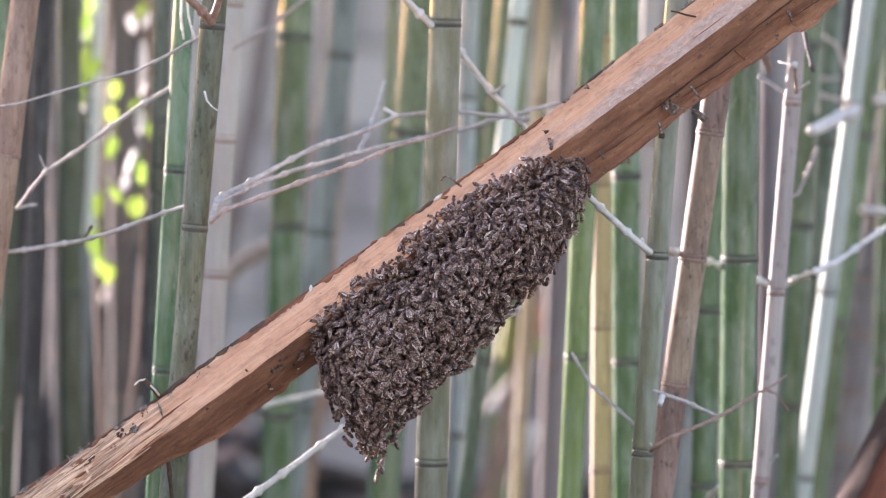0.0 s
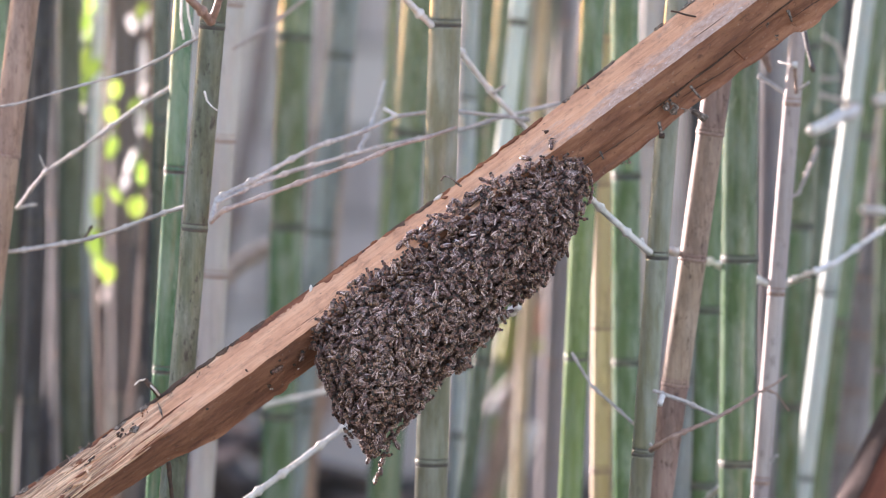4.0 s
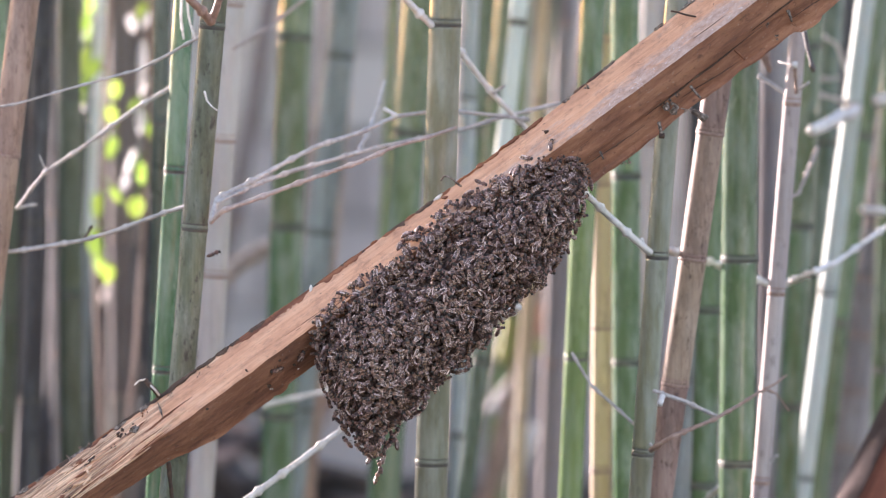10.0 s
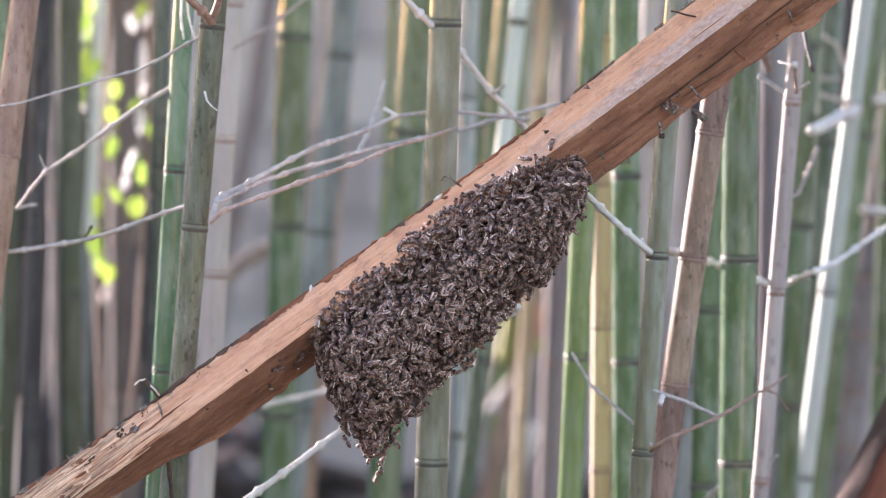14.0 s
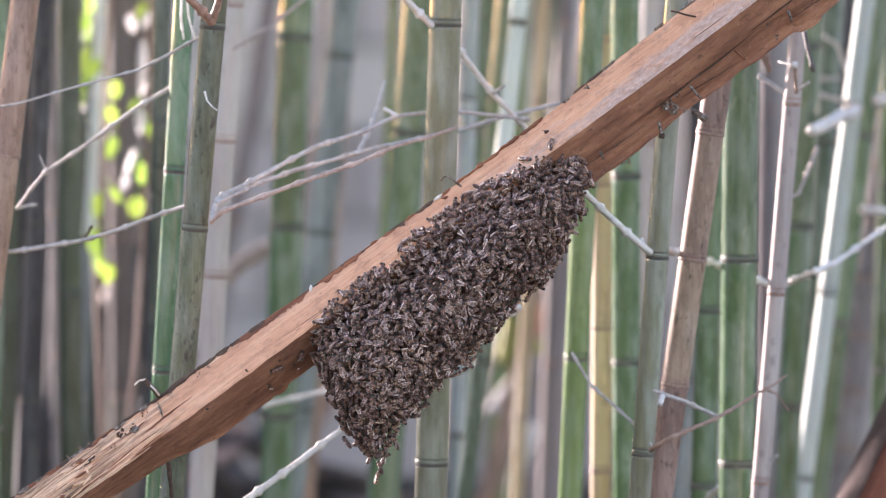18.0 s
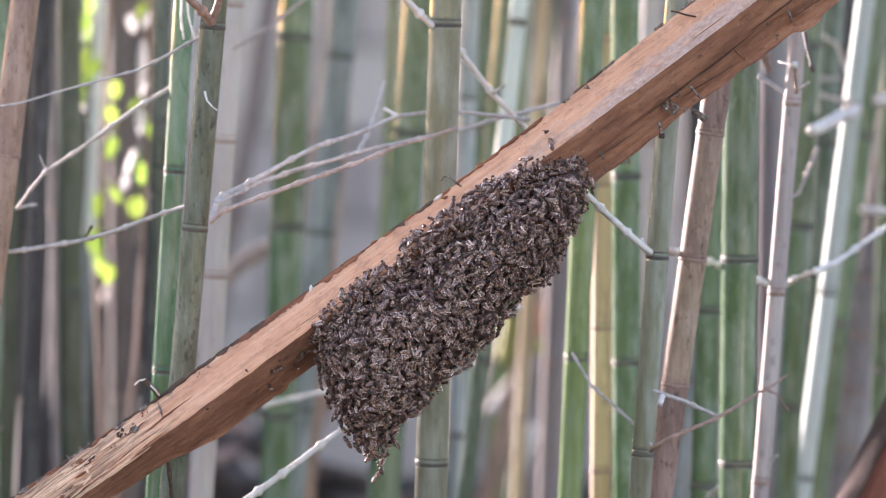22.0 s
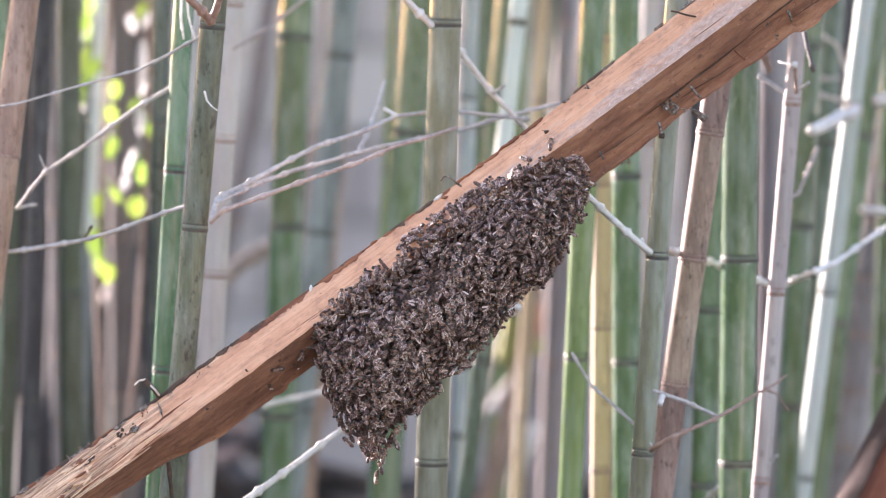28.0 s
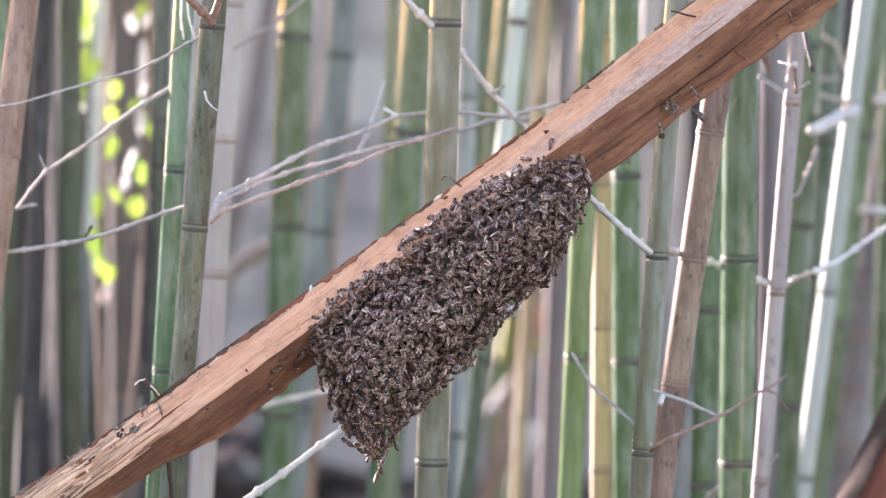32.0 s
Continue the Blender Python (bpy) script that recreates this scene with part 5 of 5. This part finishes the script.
WING = k.done(k.vary(k.mix(vein, (0.44, 0.33, 0.29), (0.80, 0.64, 0.57)), 0.02, 0.5))
k = Mat("bee leg", 0.5)
LEG = k.done(k.mix(k.noise((900, 900, 900)), (0.018, 0.013, 0.010), (0.07, 0.045, 0.03)))
k = Mat("bee wing rim", 0.45)
info, geo = k.n("ObjectInfo"), k.n("NewGeometry")
luck = k.math("FRACT", k.math("ADD", k.math("MULTIPLY", info.outputs["Random"], 7.3), geo.outputs["Random Per Island"]), 0)
k.wire(k.ramp(luck, [(0.0, (0.35, 0.35, 0.35)), (0.5, (0.78, 0.78, 0.78)), (1.0, (0.95, 0.95, 0.95))]), k.b.inputs["Alpha"])
k.b.inputs["Specular IOR Level"].default_value = 0.15
RIM = k.done(k.vary(k.mix(k.noise((900, 900, 900), 2), (0.54, 0.36, 0.315), (0.88, 0.66, 0.60)), 0.02, 0.5))
BEE_MATS = [FUR, FACE, DARKBAND, AMBER, WING, LEG, RIM]


def ball(cx, cy, cz, rx, ry, rz, mat, seg=8, rings=5, bands=None):
    """Vertices, faces and materials of an ellipsoid with its poles along x."""
    v, f = [], []
    for i in range(rings + 1):
        a = math.pi * i / rings
        for j in range(seg):
            b = 2 * math.pi * j / seg
            s = max(0.08, math.sin(a))
            v.append((cx - rx * math.cos(a), cy + ry * s * math.cos(b), cz + rz * s * math.sin(b)))
    for i in range(rings):
        for j in range(seg):
            f.append(((i * seg + j, i * seg + (j + 1) % seg, (i + 1) * seg + (j + 1) % seg, (i + 1) * seg + j), bands[i] if bands else mat))
    f.append((tuple(range(seg))[::-1], bands[0] if bands else mat))
    f.append((tuple(rings * seg + j for j in range(seg)), bands[-1] if bands else mat))
    return v, f


def wing_shape(side):
    rim = [(2.4, 1.0, 2.0), (0.8, 2.2, 2.35), (-2.2, 3.6, 2.45), (-5.2, 4.2, 2.2), (-6.6, 3.7, 2.0), (-6.3, 2.6, 2.1), (-4.0, 1.3, 2.4), (-0.5, 0.6, 2.35)]
    v = [(2.4 + (x - 2.4) * 0.84, y * side * 0.58, z) for x, y, z in rim] + [(-2.0, 2.4 * side * 0.58, 2.75)]
    # thick fore edge and rim, glints put in as pale colour, round the clear membrane
    mid = (-2.0, 2.0 * side * 0.58, 2.45)
    inner = [tuple(a + (b - a) * 0.32 for a, b in zip(p, mid)) for p in v[:8]]
    faces = []
    for i in range(8):
        j = (i + 1) % 8
        faces.append(((i, j, 9 + j, 9 + i)[::side], 6))
        faces.append(((9 + i, 9 + j, 8)[::side], 4))
    return [tuple(c * 0.001 for c in p) for p in v + inner], faces


def leg_shape(x, side, reach):
    v, f = [], []
    joints = [(x, 1.2, 0.3), (x + reach * 0.45, 2.9, 0.9), (x + reach, 3.6, -1.6)]
    for px, py, pz in joints:
        for a in (0, 2.1, 4.2):
            v.append(((px + 0.24 * math.cos(a)) * 0.001, py * side * 0.001, (pz + 0.24 * math.sin(a)) * 0.001))
    for i in range(2):
        for j in range(3):
            f.append(((i * 3 + j, i * 3 + (j + 1) % 3, i * 3 + 3 + (j + 1) % 3, i * 3 + 3 + j), 5))
    return v, f


# workers about 12 mm long
BEE = [("abdomen", ball(-0.0034, 0, 0.0003, 0.0040, 0.00205, 0.0019, 2, 8, 9, [2, 2, 3, 2, 3, 2, 3, 2, 2])),
       ("thorax", ball(0.0021, 0, 0.0006, 0.0021, 0.0021, 0.0020, 0, 8, 6)),
       ("head", ball(0.0049, 0, 0.0001, 0.0011, 0.0018, 0.0015, 1, 8, 5)),
       ("wing", wing_shape(1)), ("wing", wing_shape(-1)),
       ("leg", leg_shape(3.2, 1, 2.2)), ("leg", leg_shape(3.2, -1, 2.2)), ("leg", leg_shape(2.0, 1, -0.6)),
       ("leg", leg_shape(2.0, -1, -0.6)), ("leg", leg_shape(0.9, 1, -3.0)), ("leg", leg_shape(0.9, -1, -3.0))]


def shape_mesh(name, verts, faces):
    me = bpy.data.meshes.new(name)
    me.from_pydata(verts, [], [f for f, _ in faces])
    for mat in BEE_MATS:
        me.materials.append(mat)
    me.polygons.foreach_set("material_index", [m for _, m in faces])
    me.shade_smooth()
    return me


def first_bee(m):
    bee = empty("honey_bee", m, label="dark brown honey bee with greyish wings clinging to the swarm", category="bee", group="bees of the swarm")
    for name, (v, f) in BEE:
        p = new(name, shape_mesh(name, v, f))
        p.parent = bee
    return bee


# places for the bees: an even, jittered scatter over the outline
rng = random.Random(11)
lo = Vector((min(p.x for p in OUT), min(p.y for p in OUT)))
hi = Vector((max(p.x for p in OUT), max(p.y for p in OUT)))


def scatter(gap, edge, tries, taken=()):
    cells, spots = {}, []
    for _ in range(tries):
        p = Vector((rng.uniform(lo.x, hi.x), rng.uniform(lo.y, hi.y)))
        c = (int(p.x / gap), int(p.y / gap + 1000))
        if any((q - p).length < gap for i in (-1, 0, 1) for j in (-1, 0, 1) for q in cells.get((c[0] + i, c[1] + j), ())):
            continue
        if inset(p) < edge:
            continue
        cells.setdefault(c, []).append(p)
        spots.append(p)
    return spots


swarm = empty("bee_swarm", pose(0, 0, 1.0), label="dense dark brown swarm of clustered honey bees hanging under the timber", category="bee swarm")
swarm_m = swarm.matrix_world.inverted()

# the body of bees behind the outer ones
k = Mat("packed bees", 0.8)
f = k.noise((330, 330, 330), 4, 0.7)
PACKED = k.done(k.ramp(f, [(0.35, (0.036, 0.020, 0.016)), (0.65, (0.20, 0.116, 0.088))]), f, 1.0, 0.004)
bm = bmesh.new()
STEP = 0.005
cols, rows = int((hi.x - lo.x) / STEP) + 2, int((hi.y - lo.y) / STEP) + 2
front, rear = {}, {}
cells = set()
for i in range(cols):
    for j in range(rows):
        if inset(lo + Vector(((i + 0.5) * STEP, (j + 0.5) * STEP))) > 0.0035:
            cells.add((i, j))


def core_vert(store, i, j, back):
    if (i, j) not in store:
        p = lo + Vector((i * STEP, j * STEP))
        y = surface(p) + 0.008
        if back:
            y = min(0.045, 0.012 + 0.6 * max(0.0, inset(p)))
        store[i, j] = bm.verts.new(swarm_m @ Vector((p.x, y, p.y)))
    return store[i, j]


for i, j in cells:
    ring = [(i, j), (i + 1, j), (i + 1, j + 1), (i, j + 1)]
    bm.faces.new([core_vert(front, a, b, False) for a, b in ring])
    bm.faces.new([core_vert(rear, a, b, True) for a, b in ring[::-1]])
    for (a, b), (di, dj) in zip(zip(ring, ring[1:] + ring[:1]), ((0, -1), (1, 0), (0, 1), (-1, 0))):
        if (i + di, j + dj) not in cells:
            bm.faces.new((core_vert(front, *b, False), core_vert(front, *a, False), core_vert(rear, *a, True), core_vert(rear, *b, True)))
part("bee_mass", bm, PACKED, swarm, "tightly packed inner bees")

# the outer layer: single bees that crawl, over bees in shifting sets
singles = scatter(0.0088, 0.0015, 9000)[:230]
packed = scatter(0.0038, 0.001, 80000)
LAYERS = 14
layer_verts = [([], []) for _ in range(LAYERS)]
for n, p in enumerate(packed):
    m = swarm_m @ bee_pose(p, rng.gauss(0, 75), rng.uniform(-0.0025, 0.0024), rng.uniform(-55, 55), rng.uniform(-65, 55)) @ Matrix.Scale(rng.uniform(0.78, 0.98), 4)
    vs, fs = layer_verts[rng.randrange(LAYERS)]
    for name, (v, f) in BEE:
        if name == "leg":
            continue
        k0 = len(vs)
        turn = pose(0, 0, 0, rng.uniform(-30, 30), rng.uniform(-10, 22), rng.uniform(-34, 34)) if name == "wing" else pose(0, 0, 0, 0, rng.uniform(-26, 10), rng.uniform(-12, 12)) if name == "abdomen" else pose(0, 0, 0)
        vs.extend(m @ turn @ Vector(q) for q in v)
        fs.extend((tuple(k0 + q for q in face), mat) for face, mat in f)
layers = []
for vs, fs in layer_verts:
    ob = new("bee_layer", shape_mesh("bee_layer", vs, fs))
    ob.parent = swarm
    layers.append(tagged(ob, "crowd of dark honey bees with grey wings", kind="stuff"))

bees = []
for n, p in enumerate(singles):
    state = (p, rng.gauss(0, 70), rng.uniform(0.0016, 0.0034), rng.uniform(-25, 25), rng.uniform(-25, 20))
    m = bee_pose(*state)
    bees.append((copy_thing(bees[0][0], m) if bees else first_bee(m), state))


# bees that hang clear of the swarm or walk on the timber beside it
def hung(x, y, z, lean, turn):
    a, b = radians(lean), radians(turn)
    ahead = Vector((math.sin(a), 0, math.cos(a)))
    n = Vector((math.sin(b), -math.cos(b), 0))
    n = (n - ahead * n.dot(ahead)).normalized()
    return Matrix.Translation((x, y, z)) @ Matrix((ahead, n.cross(ahead), n)).transposed().to_4x4()


stragglers = []
# two bees that take wing from the timber beyond the view
perch = [BEAM @ near_point(-0.80, 0.014, 0.0018), BEAM @ near_point(-0.86, 0.018, 0.0018)]
flyers = [copy_thing(bees[0][0], Matrix.Translation(p) @ pose(0, 0, 0, 40, -34, 0)) for p in perch]
for f in flyers:
    tagged(f, "dark honey bee on the wing beside the swarm")
for x, y, z, lean, turn in ((-0.0532, -0.012, 0.8150, 15, 35), (-0.0583, -0.014, 0.7985, 20, -60), (-0.0700, -0.016, 0.8260, -20, 50),
                            (-0.0480, -0.014, 0.8300, 30, -20), (0.0165, -0.018, 0.8935, 60, 25), (-0.0850, -0.014, 0.8300, -35, -30),
                            (-0.0560, -0.015, 0.8070, -15, 80), (-0.0640, -0.013, 0.8160, 35, -30), (-0.0420, -0.016, 0.8290, -25, 40), (0.0210, -0.020, 0.8985, 100, 30), (-0.0600, -0.018, 0.8225, -10, 10), (-0.0415, -0.016, 0.8385, 40, 60)):
    m = hung(x, y, z, lean, turn)
    stragglers.append((copy_thing(bees[0][0], m), m))
for s, u, turn in ((0.086, 0.0068, 20), (0.098, 0.0085, -50), (0.1235, 0.0065, 60), (0.062, 0.0075, 100), (-0.035, 0.0125, 30), (-0.1905, -0.009, 150), (-0.1660, -0.012, 40)):
    up = Vector((0, -0.71, 0.70)) if u > 0.0015 else Vector((0, -0.62, -0.78))
    a = radians(turn)
    side = up.cross(Vector((1, 0, 0)))
    ahead = Vector((1, 0, 0)) * math.cos(a) + side * math.sin(a)
    m = BEAM @ Matrix.Translation(near_point(s, u, 0.0016)) @ Matrix((ahead, up.cross(ahead), up)).transposed().to_4x4()
    stragglers.append((copy_thing(bees[0][0], m), m))


def motions():
    """The bees crawl and turn; the crowd under them seethes."""
    r = random.Random(5)
    for bee, (p, heading, lift, roll, pitch) in bees:
        t, rows = 0.0, []
        p = p.copy()
        lively = r.choice((0.4, 0.8, 1.0, 1.5))
        while True:
            rows.append((t, bee_pose(p, heading, lift, roll, pitch)))
            if t >= 32.0:
                break
            t = min(32.0, t + r.uniform(0.9, 3.0))
            heading += max(-70, min(70, r.gauss(0, 26 * lively)))
            a = radians(heading)
            q = p + Vector((math.sin(a), math.cos(a))) * max(-0.002, r.gauss(0.003, 0.004)) * lively
            if inset(q) > 0.001:
                p = q
        walk(bee, rows)
    for bee, m in stragglers:
        t, rows = 0.0, []
        while True:
            rows.append((t, m @ pose(r.gauss(0, 0.0005), r.gauss(0, 0.0005), 0, r.gauss(0, 9), r.gauss(0, 5), r.gauss(0, 9))))
            if t >= 32.0:
                break
            t = min(32.0, t + r.uniform(0.8, 2.2))
        walk(bee, rows)
    for ob in layers:
        t, rows = 0.0, []
        while True:
            x, y, z = (r.gauss(0, 0.0016) for _ in range(3))
            rows.append((t, pose(x, y * 0.5, z, r.gauss(0, 0.3), r.gauss(0, 0.8), r.gauss(0, 0.3))))
            if t >= 32.0:
                break
            t = min(32.0, t + r.uniform(0.7, 1.8))
        walk(ob, rows)
    trips = (((24.0, 0.0, 0.0), (24.4, -0.44, 0.72), (24.7, -0.30, 0.82), (24.9, -0.17, 0.855), (25.0, -0.122, 0.868), (25.1, -0.152, 0.90), (25.4, -0.38, 0.90),
              (25.8, -0.56, 0.72), (26.2, 0.0, 0.0)),
             ((9.2, 0.0, 0.0), (9.5, -0.55, 0.75), (9.8, -0.36, 0.95), (10.0, -0.20, 1.0), (10.1, -0.145, 0.992), (10.2, -0.17, 1.03), (10.5, -0.38, 1.0),
              (10.9, -0.58, 0.75), (11.3, 0.0, 0.0)))
    for bee, p, trip in zip(flyers, perch, trips):
        rest = Matrix.Translation(p) @ pose(0, 0, 0, 40, -34, 0)
        rows = [(t, pose(x, -0.06, z, 10, -20, 15) if x else rest) for t, x, z in trip]
        walk(bee, [(0.0, rest), *rows, (32.0, rest)])
    # the spotted culm stirs a little in the air
    at = spotted.matrix_world.copy()
    walk(spotted, [(t, at @ pose(0, 0, 0, 0, a, 0)) for t, a in ((0.0, 0.0), (10.0, 0.0), (11.2, -0.05), (12.4, -0.05), (13.2, 0.0), (22.8, 0.01), (24.0, 0.055),
                                                               (24.6, 0.05), (25.6, 0.0), (32.0, 0.0))])


# ---- wall blocks, in running bond ----
def block_mesh(length):
    bm = bmesh.new()
    bmesh.ops.create_cube(bm, size=1.0)
    for v in bm.verts:
        v.co = Vector((v.co.x * length, v.co.y * 0.05, v.co.z * 0.188))
    bmesh.ops.bevel(bm, geom=bm.edges[:], offset=0.004, segments=1, affect="EDGES")
    me = bpy.data.meshes.new("block")
    bm.to_mesh(me)
    bm.free()
    me.materials.append(BLOCK)
    return me


whole = block_mesh(0.388)
rng = random.Random(23)
for row in range(7):
    for i in range(22):
        b = new("block", whole)
        b.parent = wall
        b.location = ((i - 10.5) * 0.4 + (0.2 if row % 2 else 0.0), WALL_Y + rng.uniform(0.0, 0.004), 0.075 + row * 0.2)


motions()
